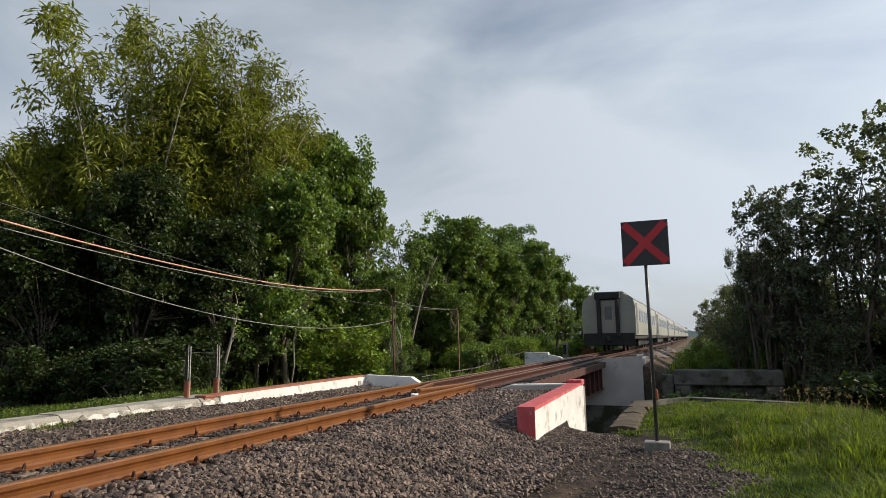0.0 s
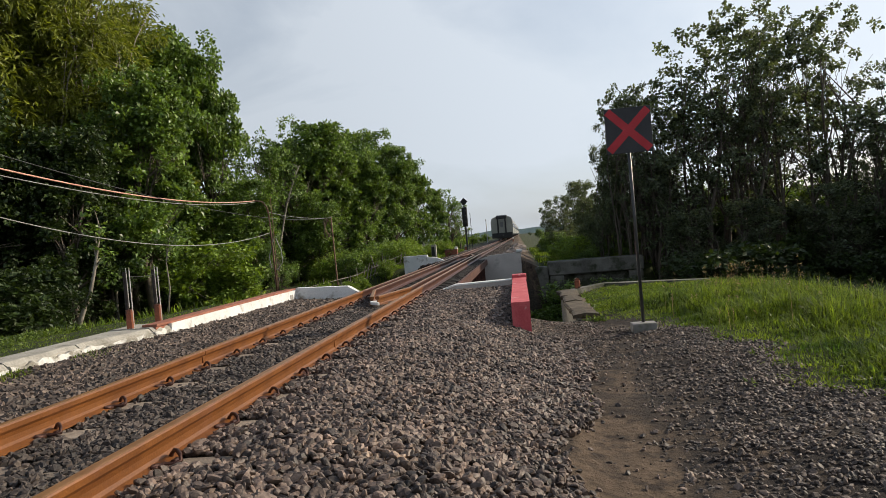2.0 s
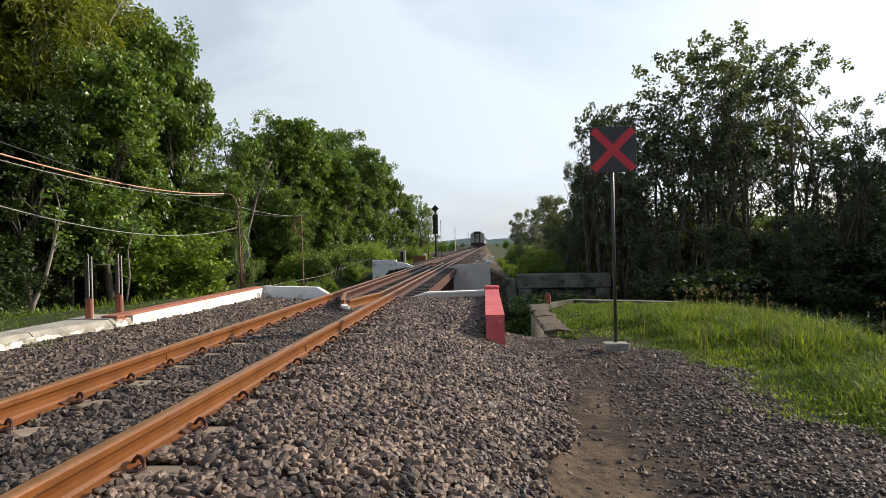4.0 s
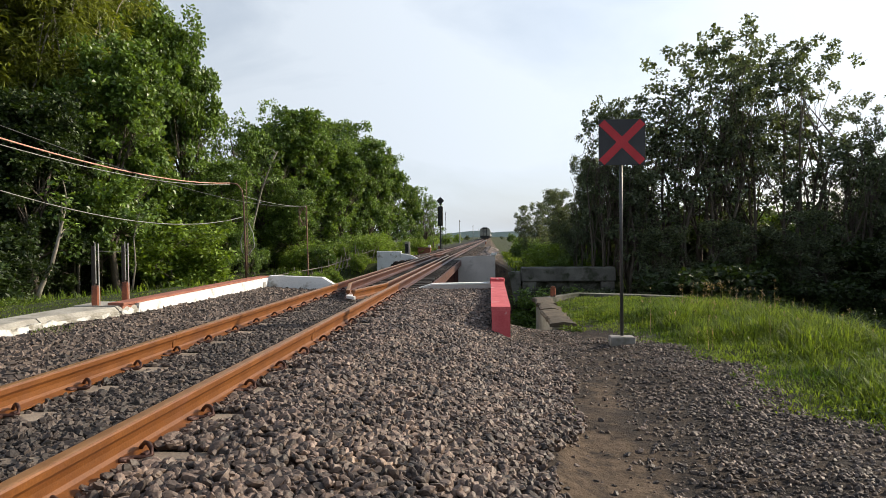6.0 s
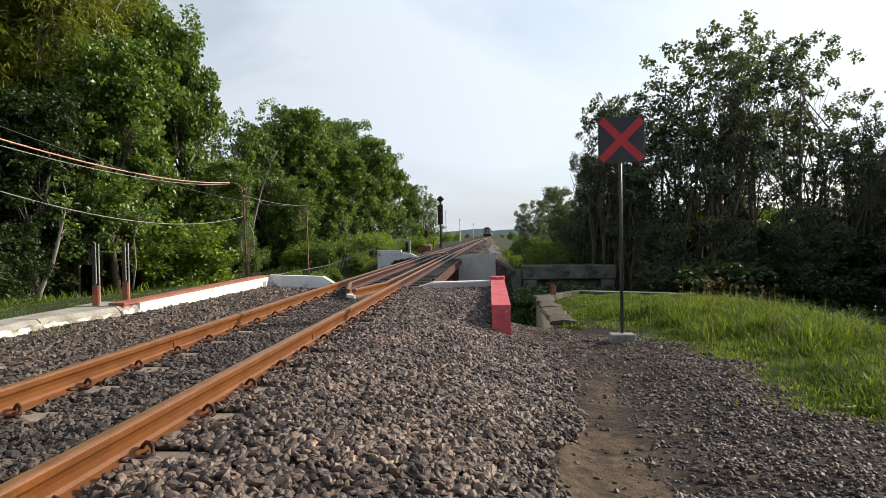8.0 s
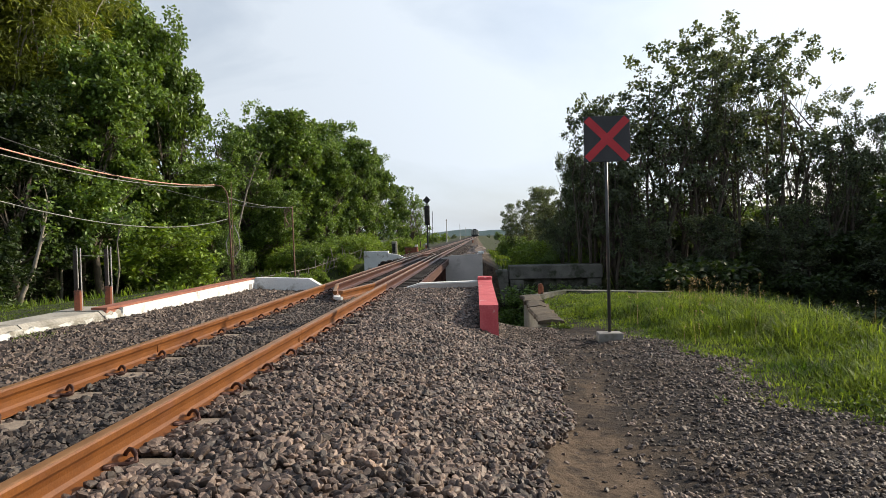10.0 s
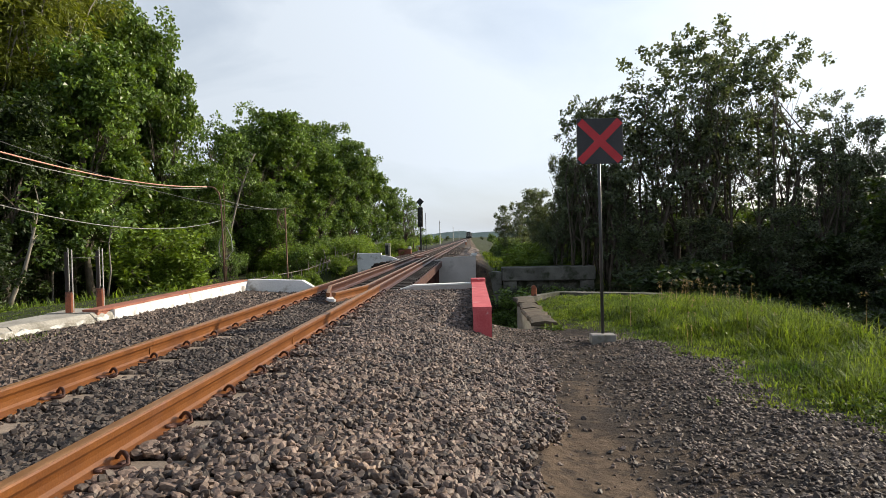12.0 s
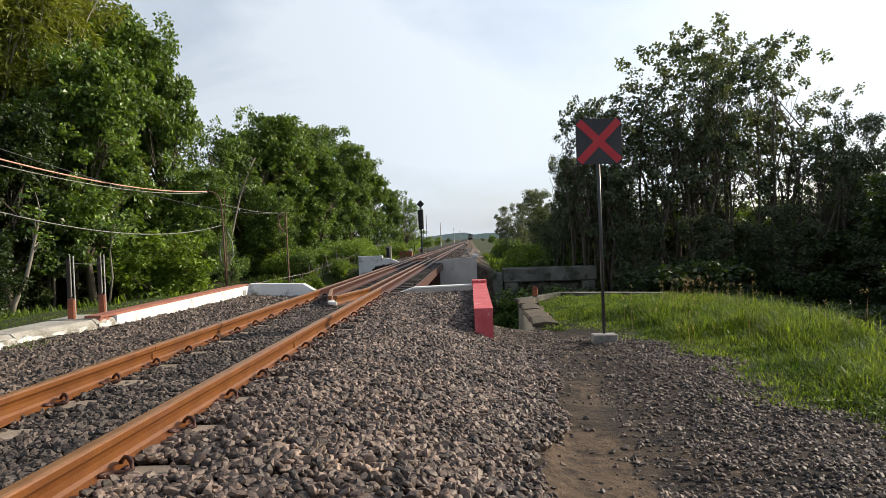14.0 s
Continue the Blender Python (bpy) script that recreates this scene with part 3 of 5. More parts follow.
wall_piece("wall_abutment_face", Geo().box(-2.3, 0.615, 8.95, 9.10, -3.4, -0.42).box(2.30, 2.51, 9.03, 9.25, -3.4, -0.10, 0.01), CONCRETE, "stained concrete face of the near bridge abutment")

left = thing("track_side_wall", "low whitewashed trackside wall with brick-red coping", "wall")
def level(outline, low, high):
    """A wall on an outline seen from above; low and high give its foot and its top along the track."""
    n = len(outline)
    return Geo().faces([(x, y, low(y)) for x, y in outline] + [(x, y, high(y)) for x, y in outline],
                       [(k, (k + 1) % n, n + (k + 1) % n, n + k) for k in range(n)] + [tuple(range(n))[::-1], tuple(range(n, 2 * n))])


def wall_top(y):
    return 0.045 + 0.04 * min(max((y - 4.3) / 3.5, 0), 1)


part("wall_body", level([(-2.36, 4.30), (-2.16, 4.30), (-2.03, 7.8), (-2.0, 8.62), (-2.0, 8.80), (-2.2, 8.80), (-2.23, 7.8)], lambda y: -0.45, wall_top), WHITE, left)
part("return_wall", Geo().prism([(-1.998, -0.45), (-0.68, -0.45), (-0.68, -0.08), (-0.95, 0.085), (-1.998, 0.125)], "y", 8.62, 8.80), WHITE, left)
part("coping", level([(-2.40, 4.02), (-2.20, 4.02), (-2.18, 4.30), (-2.075, 7.8), (-2.05, 8.81), (-2.24, 8.81), (-2.265, 7.8)], lambda y: wall_top(y) + 0.001, lambda y: wall_top(y) + 0.028), BRICK, left, "brick-red worn coping")
part("coping_end", Geo().box(-2.40, -2.21, 4.02, 4.295, -0.02, 0.0445, 0.006), BRICK, left, "brick-red end block")
part("drain_block", Geo().box(-2.11, -2.0, 8.32, 8.46, -0.2, 0.02, 0.01), CONCRETE, left)

# low kerb of concrete slabs on the field side
kerb = thing("trackside_kerb", "low broken concrete kerb with peeling white paint", "kerb")
rng = random.Random(5)
y = -7.0
while y < 4.45:
    n = min(rng.uniform(0.9, 1.25), 4.5 - y)
    if n < 0.25:
        break
    d = rng.uniform(-0.012, 0.012)
    g = Geo()
    cols = 7
    ov = []
    for k in range(cols + 1):
        yy = y + 0.006 + (n - 0.012) * k / cols
        jag = rng.uniform(-0.035, 0.012) + 0.22 * float(ramp(2.9, 4.2, yy))
        ov += [(-2.80, yy, -0.4), (-2.80, yy, 0.035 + d), (-2.45 + jag, yy, 0.03 + d), (-2.40 + jag, yy, -0.005 + d + rng.uniform(-0.02, 0.01)), (-2.40 + jag, yy, -0.4)]
    fs = [(5 * k + j, 5 * k + (j + 1) % 5, 5 * k + 5 + (j + 1) % 5, 5 * k + 5 + j) for k in range(cols) for j in range(5)] + [(0, 1, 2, 3, 4), tuple(5 * cols + j for j in (4, 3, 2, 1, 0))]
    g.faces(ov, fs)
    slab = part("kerb_slab", g, KERB, kerb)
    e = Geo()
    ev = []
    for k in range(2 * cols + 1):
        yy = y + 0.01 + (n - 0.02) * k / (2 * cols)
        top_z, low_z = -0.01 + d + rng.uniform(-0.035, 0.005), -0.085 + rng.uniform(-0.05, 0.03)
        out = 0.22 * float(ramp(2.9, 4.2, yy))
        ev += [(-2.392 + out, yy, top_z), (-2.366 + out, yy, low_z), (-2.40 + out, yy, low_z), (-2.43 + out, yy, top_z)]
    e.faces(ev, [(4 * k + j, 4 * k + (j + 1) % 4, 4 * k + 4 + (j + 1) % 4, 4 * k + 4 + j) for k in range(2 * cols) for j in range(4)] + [(0, 1, 2, 3), tuple(8 * cols + j for j in (3, 2, 1, 0))])
    part("painted_edge", e, PEEL, slab, "peeling white painted edge")
    y += n

# far abutments
wall_piece("wall_abutment_far", Geo().prism([(0.70, -0.16), (1.15, -0.02), (2.50, 0.03), (2.50, -3.4), (-2.6, -3.4), (-2.6, -1.45), (0.70, -1.45)], "y", 24.1, 24.45), PALE_CONCRETE, "grey concrete far abutment of the railway bridge")
part("damp_foot", Geo().box(-2.62, 2.47, 24.06, 24.098, -3.4, -1.95).box(2.502, 2.53, 24.098, 24.45, -3.4, -1.95), MOSSY, bpy.data.objects["wall_abutment_far"], "dark damp stained foot")
wall_piece("wall_wing_far", Geo().box(2.28, 2.50, 24.46, 28.5, -2.6, -0.06, 0.01), PALE_CONCRETE, "grey concrete wing wall behind the far abutment")
part("abutment_cap", Geo().box(2.32, 2.56, 24.02, 24.3, 0.032, 0.14, 0.015), PLAIN_WHITE, bpy.data.objects["wall_abutment_far"], "white painted cap block")
wh = thing("far_parapet", "low white concrete parapet beyond the bridge", "parapet")
part("parapet_wall", Geo().prism([(-3.1, -1.6), (-1.15, -1.6), (-1.15, -0.16), (-1.45, -0.02), (-1.95, 0.07), (-1.95, 0.13), (-3.1, 0.13)], "y", 26.9, 27.15), WHITE, wh)
part("coping", Geo().box(-3.12, -1.95, 26.88, 27.17, 0.132, 0.17, 0.01), PLAIN_WHITE, wh)

old = thing("old_abutment", "mossy old concrete abutment across the canal", "abutment")
part("cap_beam", Geo().box(3.66, 7.75, 24.9, 26.0, -1.16, -0.55, 0.04), MOSSY, old, "stained concrete cap beam")
part("pier_wall", Geo().box(3.75, 7.6, 25.25, 26.0, -3.5, -1.162), MOSSY, old)
for x in (3.7, 7.1):
    part("buttress", Geo().box(x, x + 0.6, 24.95, 25.248, -3.5, -1.164, 0.03), MOSSY, old)
part("side_block", Geo().box(3.0, 3.655, 25.0, 26.0, -3.5, -0.75, 0.05), MOSSY, old)

ledge = thing("old_retaining_wall", "broken brown stone retaining wall at the canal", "retaining wall")
part("wall_body", Geo().prism([(6.95, -3.4), (9.6, -3.4), (10.6, -3.4), (10.6, -0.585), (9.3, -0.60), (7.4, -0.61), (6.95, -0.62)], "x", 3.26, 3.60), KERB, ledge, "pale stained concrete face")
rng = random.Random(9)
y = 6.9
while y < 10.4:
    n = rng.uniform(0.5, 1.3)
    g, cols, lift = Geo(), 6, rng.uniform(-0.012, 0.012)
    ring = []
    for k in range(cols + 1):
        yy = y + (n - 0.01) * k / cols
        jl, jr, jz = rng.uniform(-0.035, 0.03), rng.uniform(-0.05, 0.04), rng.uniform(-0.012, 0.008)
        ring += [(3.24 + jl, yy, -0.622), (3.235 + jl, yy, -0.57 + lift), (3.27 + jl, yy, -0.548 + lift + jz), (3.44, yy, -0.545 + lift - jz), (3.61 + jr, yy, -0.552 + lift + jz), (3.64 + jr, yy, -0.622)]
    g.faces(ring, [(6 * k + j, 6 * k + (j + 1) % 6, 6 * k + 6 + (j + 1) % 6, 6 * k + 6 + j) for k in range(cols) for j in range(6)] + [(0, 1, 2, 3, 4, 5), tuple(6 * cols + j for j in (5, 4, 3, 2, 1, 0))])
    part("cap_stone", g, LEDGE, ledge)
    y += n
stump = thing("marker_stub", "short weathered brick-red stub beside the old wall", "marker post", (3.70, 11.30, -0.545))
part("post", Geo().box(-0.06, 0.06, -0.05, 0.05, 0.0, 0.20, 0.015), FLAKED, stump)
part("broken_top", Geo().prism([(-0.055, 0.2), (0.055, 0.2), (0.04, 0.23), (0.0, 0.25), (-0.05, 0.22)], "y", -0.045, 0.045), FLAKED, stump, "broken top")
low = Geo()
low.prism([(3.5, 10.9), (4.4, 12.05), (5.6, 11.62), (6.7, 11.12), (6.7, 11.42), (5.6, 11.94), (4.35, 12.35), (3.3, 11.0)], "z", -3.4, -0.54)
wall_piece("wall_canal", low, MOSSY, "low grey concrete canal edge wall beyond the grass")


# ---- sign, posts, poles, cables ----
sign = thing("railway_sign", "square black railway sign with a red cross on a dark post", "sign", (4.035, 5.32, -0.53))
part("post", Geo().tube([(0, 0, 0.02), (-0.005, 0, 1.4), (-0.01, -0.0, 2.86)], 0.023, 10), POST, sign, smooth=True)
part("base_plate", Geo().box(-0.16, 0.16, -0.11, 0.11, -0.14, 0.012, 0.008), CONCRETE, sign, "pale concrete base slab")
board = part("board", Geo().box(-0.305, 0.305, -0.054, -0.032, 2.316, 2.926, 0.003), SIGN_BLACK, sign, "matt black square plate")
for s in (-1, 1):
    c, w, r = 2.621, 0.036, 0.268
    pts = [(-r - w, c - s * (r - w)), (-r + w, c - s * (r + w)), (r + w, c + s * (r - w)), (r - w, c + s * (r + w))]
    part("cross_bar", Geo().prism(pts, "y", -0.0575 - 0.001 * (s > 0), -0.0545), SIGN_RED, board, "red cross bar")
part("bracket", Geo().box(-0.04, 0.03, -0.033, 0.035, 2.40, 2.44).box(-0.04, 0.03, -0.033, 0.035, 2.78, 2.82), POST, sign)

for x, y in ((-2.52, 4.02), (-2.50, 4.63)):
    p = thing("marker_post", "thin twin-rod post on a rusty red stub", "post", (x, y, 0.03), group="twin-rod posts by the wall")
    part("stub", Geo().box(-0.075, 0.015, -0.03, 0.03, -0.15, 0.26, 0.012), FLAKED, p, "flaking rusty red stub")
    part("backboard", Geo().box(-0.072, -0.038, -0.02, 0.02, 0.25, 0.74, 0.006), TIMBER, p, "dark weathered board")
    part("rod", Geo().tube([(-0.025, 0, 0.28), (-0.03, 0, 0.79)], 0.006, 6), ROD, p)
    part("rod", Geo().tube([(0.015, 0, -0.12), (0.012, 0, 0.77)], 0.008, 6), ROD, p)
part("tie_wire", Geo().tube([(-0.02, 0, 0.68), (0.0, 0.3, 0.66), (0.0, 0.61, 0.67)], 0.003, 4), WIRE_BLACK, p)
bpy.data.objects["tie_wire"].location = (0, -0.61, 0)

pole_a = thing("cable_pole", "thin rusty cable pole with a bent top", "pole", (-7.46, 21.16, -0.75))
part("pipe", Geo().tube([(0.16, 0, 0), (0.13, 0, 1.6), (0.09, 0, 3.1), (0.02, 0, 3.5), (-0.12, -0.1, 3.72), (-0.35, -0.3, 3.76)], [0.036, 0.034, 0.032, 0.030, 0.028, 0.026], 8), RUSTY_PIPE, pole_a, smooth=True)
part("stake", Geo().tube([(0.21, 0.03, 0), (0.20, 0.03, 3.9)], 0.014, 6), RUSTY_PIPE, pole_a)
part("cable_loop", Geo().tube([(0.2, 0, 2.2), (-0.05, 0, 1.5), (0.0, 0.0, 1.05), (0.25, 0, 0.95), (0.5, 0, 1.25), (0.45, 0, 1.8), (0.28, 0, 2.2)], 0.018, 5), WIRE_GREY, pole_a, "hanging loop of grey cable")
pole_b = thing("cable_pole", "thin rusty pole holding a coil of brown cable", "pole", (-6.54, 27.15, -0.95))
part("pipe", Geo().tube([(0, 0, 0), (-0.03, 0, 1.8), (-0.05, 0, 3.4)], [0.04, 0.036, 0.032], 8), RUSTY_PIPE, pole_b)
g = Geo()
for k in range(4):
    lean = (-1) ** k * 0.22
    g.tube([(-0.24 + 0.17 * math.cos(w) + lean * 0.5 * math.sin(w), 0.03 * k, 2.85 + (0.52 - 0.04 * k) * math.sin(w)) for w in [2 * math.pi * q / 16 for q in range(17)]], 0.02, 5)
part("cable_coil", g, OLD_WOOD, pole_b, "hanging coil of rusty brown cable")


def cable(label, a, b, sag, radius, material):
    pts = [(a[0] + (b[0] - a[0]) * u, a[1] + (b[1] - a[1]) * u, a[2] + (b[2] - a[2]) * u - 4 * sag * u * (1 - u)) for u in [k / 40 for k in range(41)]]
    return tagged(part("overhead_cable", Geo().tube(pts, radius, 6), material, smooth=True), label, "cable")


cable("sagging faded orange cable strung between poles", (-7.80, 20.86, 3.01), (-5.0, -4.0, 3.72), 0.77, 0.017, WIRE_RED)
cable("sagging grey cable beneath the orange one", (-7.80, 20.88, 2.96), (-5.05, -4.0, 3.62), 0.80, 0.010, WIRE_GREY)
cable("low sagging grey cable between poles", (-7.40, 21.16, 1.70), (-6.9, 0.0, 3.75), 1.21, 0.012, WIRE_GREY)
cable("thin dark cable to the coil pole", (-6.6, 27.15, 2.4), (-5.05, -4.0, 4.1), 0.95, 0.009, WIRE_BLACK)
cable("thin grey cable between the two poles", (-7.45, 21.16, 2.55), (-6.6, 27.1, 2.38), 0.12, 0.010, WIRE_GREY)
for x, y, h in ((-5.02, -4.05, 4.4), (-6.9, -0.03, 4.0)):
    u = thing("cable_pole", "plain weathered pole carrying the cables", "pole", (x, y, float(ground_z(x, y)) - 0.05))
    part("pipe", Geo().tube([(0, 0, 0), (0, 0, h + 0.2)], [0.07, 0.05], 8), OLD_WOOD, u)

# stick fence beyond the pole
fence = thing("stick_fence", "crooked fence of thin weathered sticks", "fence")
rng = random.Random(3)
ends = [(-7.5, 24.6), (-3.8, 30.0)]
for k in range(26):
    u = k / 25
    x, y = ends[0][0] + (ends[1][0] - ends[0][0]) * u, ends[0][1] + (ends[1][1] - ends[0][1]) * u
    z = float(ground_z(x, y)) - 0.1
    h = rng.uniform(0.5, 1.2)
    part("fence_stick", Geo().tube([(x, y, z), (x + rng.uniform(-0.3, 0.3), y, z + h)], [0.026, 0.018], 5), PALE_BARK, fence)
for h in (0.45, 0.8):
    part("fence_rail", Geo().tube([(a, b, float(ground_z(a, b)) - 0.1 + h) for a, b in (ends[0], (-5.65, 27.3), ends[1])], 0.02, 5), PALE_BARK, fence)

# signal and lineside posts
signal = thing("railway_signal", "black railway light signal on a post with a diamond plate", "signal", (-1.50, 46.1, -0.35))
part("mast", Geo().tube([(0, 0, 0), (0, 0, 3.3)], 0.075, 8), POST, signal)
sh = part("signal_head", Geo().box(-0.2, 0.2, -0.12, 0.12, 2.05, 3.55, 0.05), COACH_DARK, signal, "tall black lamp housing")
for k in range(3):
    part("lamp_hood", Geo().tube([(0, -0.12, 2.35 + 0.45 * k), (0, -0.32, 2.33 + 0.45 * k)], [0.12, 0.13], 10), COACH_DARK, sh)
part("diamond_plate", Geo().prism([(0, 3.68), (0.30, 3.98), (0, 4.28), (-0.30, 3.98)], "y", -0.03, 0.0), COACH_DARK, signal, "black diamond plate")
part("neck", Geo().box(-0.04, 0.04, -0.02, 0.02, 3.5, 3.75), POST, signal)
part("foot", Geo().box(-0.3, 0.3, -0.3, 0.3, -0.3, 0.22, 0.02), CONCRETE, signal)
part("ladder", Geo().tube([(0.16, 0.1, 0), (0.16, 0.1, 3.1)], 0.02, 5).tube([(0.4, 0.1, 0), (0.4, 0.1, 3.1)], 0.02, 5), POST, signal)
km = thing("distance_marker", "white lineside marker post with a black panel", "marker post", (-2.80, 36.0, -0.55))
part("post", Geo().box(-0.16, 0.16, -0.1, 0.1, 0, 1.12, 0.02), KERB, km)
part("panel", Geo().box(-0.13, 0.05, -0.106, -0.101, 0.42, 0.98), COACH_DARK, km, "black panel")
for x, y in ((-1.9, 41.0), (-1.75, 48.0), (1.75, 88.0)):
    r = thing("marker_stub", "short weathered orange and white marker stub", "marker post", (x, y, float(ground_z(x, y)) - 0.05), group="short lineside markers")
    part("post", Geo().box(-0.09, 0.09, -0.09, 0.09, 0, 0.45, 0.02), BRICK, r)
    part("cap", Geo().box(-0.095, 0.095, -0.095, 0.095, 0.452, 0.62, 0.02), PLAIN_WHITE, r)
box = thing("relay_box", "low rusty brown trackside box", "box", (-2.35, 42.0, -0.5))
part("body", Geo().box(-0.45, 0.45, -0.3, 0.3, 0, 0.55, 0.03), BRICK, box)
part("lid", Geo().box(-0.48, 0.48, -0.33, 0.33, 0.552, 0.62, 0.02), OLD_WOOD, box)
for x, y, h in ((-3.4, 120, 5.0), (-2.6, 190, 5.2), (-2.0, 260, 5.0)):
    u = thing("utility_pole", "slender grey lineside pole", "pole", (x, y, -0.9), group="lineside poles")
    part("shaft", Geo().tube([(0, 0, 0), (0, 0, h)], [0.11, 0.06], 6), ROD, u)
    part("insulator", Geo().box(-0.12, 0.12, -0.04, 0.04, h - 0.4, h - 0.3), OLD_WOOD, u)

# heaps of spoil beside the far track
for k, (x, y, w, h) in enumerate(((1.75, 27.5, 0.55, 0.22), (1.9, 30.5, 0.7, 0.28), (2.0, 34.5, 0.6, 0.24), (2.1, 39.0, 0.8, 0.3), (2.2, 45.0, 0.8, 0.3), (2.3, 54.0, 0.9, 0.32))):
    rr = np.random.RandomState(40 + k)
    g, rows_n, cols_n = Geo(), 7, 14
    vs = [(0, 0, h)]
    for i in range(1, rows_n + 1):
        for j in range(cols_n):
            a, r = 2 * math.pi * j / cols_n, i / rows_n
            vs.append((w * r * math.cos(a) * (1 + 0.1 * rr.normal()), 2.2 * w * r * math.sin(a), h * (0.5 + 0.5 * math.cos(math.pi * r)) + 0.025 * rr.normal() * (r < 0.95) - 0.06 * (i == rows_n)))
    fs = [(0, 1 + j, 1 + (j + 1) % cols_n) for j in range(cols_n)]
    fs += [(1 + i * cols_n + j, 1 + (i + 1) * cols_n + j, 1 + (i + 1) * cols_n + (j + 1) % cols_n, 1 + i * cols_n + (j + 1) % cols_n) for i in range(rows_n - 1) for j in range(cols_n)]
    heap = part("gravel_heap", g.faces(vs, fs), OLD_STONE)
    heap.location = (x, y, float(ground_z(x, y)) - 0.03)
    tagged(heap, "low brown heap of spilled ballast beside the track", "gravel heap", "heaps beside the far track")

# ---- train ----
COACH_LEN, COACH_GAP = 20.0, 0.9


def coach():
    """One coach: its rear end at y = 0, rails at z = 0."""
    c = thing("passenger_coach", "silver-grey passenger coach with dark windows and gangway", "train coach", group="coaches of the train")
    L = COACH_LEN
    side = [(-1.49, 0.95), (-1.49, 2.58), (-1.40, 2.98), (-1.15, 3.2), (-0.6, 3.34), (0.6, 3.34), (1.15, 3.2), (1.40, 2.98), (1.49, 2.58), (1.49, 0.95)]
    body = part("body", Geo().prism(side, "y", 0, L), COACH, c)
    roof = [(-1.41, 3.0), (-1.16, 3.22), (-0.6, 3.365), (0.6, 3.365), (1.16, 3.22), (1.41, 3.0), (1.38, 2.97), (-1.38, 2.97)]
    part("roof", Geo().prism(roof, "y", 0.15, L - 0.15), COACH_ROOF, c)
    for y in (1.6, L - 4.6):
        part("air_conditioner", Geo().box(-0.75, 0.75, y, y + 3.0, 3.34, 3.56, 0.06), COACH_ROOF, c)
    for s in (-1, 1):
        a, b = sorted((s * 1.492, s * 1.505))
        for k in range(8):
            part("window", Geo().box(a, b, 2.6 + k * 1.9, 4.0 + k * 1.9, 1.75, 2.45, 0.004), COACH_GLASS, body)
        for y in (0.55, L - 1.45):
            part("door", Geo().box(a, b, y, y + 0.9, 1.0, 2.8, 0.004), COACH_ROOF, body)
    for y0, y1 in ((-0.32, 0.0), (L, L + 0.32)):
        part("gangway", Geo().box(-0.62, -0.42, y0, y1, 0.9, 3.1, 0.03).box(0.42, 0.62, y0, y1, 0.9, 3.1, 0.03).box(-0.72, 0.72, y0, y1, 3.0, 3.42, 0.05), COACH_DARK, c, "black rubber gangway")
    part("end_door", Geo().box(-0.41, 0.41, -0.03, 0.0, 1.0, 2.99, 0.01), COACH, c)
    part("door_window", Geo().box(-0.2, 0.2, -0.045, -0.031, 1.85, 2.6, 0.005), COACH_ROOF, c)
    for k in range(3):
        z = 1.3 + 0.55 * k
        for a, b in ((-1.42, -0.66), (0.66, 1.42)):
            part("end_rib", Geo().box(a, b, -0.018, 0.0, z, z + 0.05, 0.005), COACH, c)
    part("underframe", Geo().box(-1.4, 1.4, -0.05, L, 0.72, 0.95, 0.03).box(-1.1, 1.1, 6.0, 13.5, 0.28, 0.72, 0.05), COACH_DARK, c)
    part("buffer_beam", Geo().box(-1.42, 1.42, -0.12, -0.05, 0.38, 1.08, 0.02).box(-0.14, 0.14, -0.55, -0.12, 0.62, 0.9, 0.04), COACH_DARK, c)
    for y in (3.2, L - 3.2):
        bogie = part("bogie", Geo().box(-1.0, -0.8, y - 1.6, y + 1.6, 0.35, 0.7, 0.05).box(0.8, 1.0, y - 1.6, y + 1.6, 0.35, 0.7, 0.05).box(-0.8, 0.8, y - 0.25, y + 0.25, 0.4, 0.7, 0.05), COACH_DARK, c)
        for d in (-1.1, 1.1):
            for x in (-GAUGE, GAUGE):
                part("wheel", Geo().tube([(x - 0.06, y + d, 0.39), (x + 0.06, y + d, 0.39)], 0.387, 18), CLIP, bogie)
    return c


first_coach = coach()
coaches = [first_coach] + [copy_thing(first_coach, Matrix.Translation((0, k * (COACH_LEN + COACH_GAP), 0))) for k in range(1, 9)]
loco = thing("locomotive", "cream diesel locomotive at the head of the train", "locomotive")
part("hood", Geo().box(-1.35, 1.35, 1.0, 15, 1.1, 3.5, 0.25), COACH, loco)
part("cab", Geo().box(-1.42, 1.42, 0.8, 3.5, 1.1, 3.75, 0.2), COACH, loco)
part("frame", Geo().box(-1.4, 1.4, 0, 16, 0.6, 1.1, 0.05), COACH_DARK, loco)
for y in (3.4, 12.4):
    part("bogie", Geo().box(-1.0, 1.0, y - 1.9, y + 1.9, 0.003, 0.62, 0.1), COACH_DARK, loco)


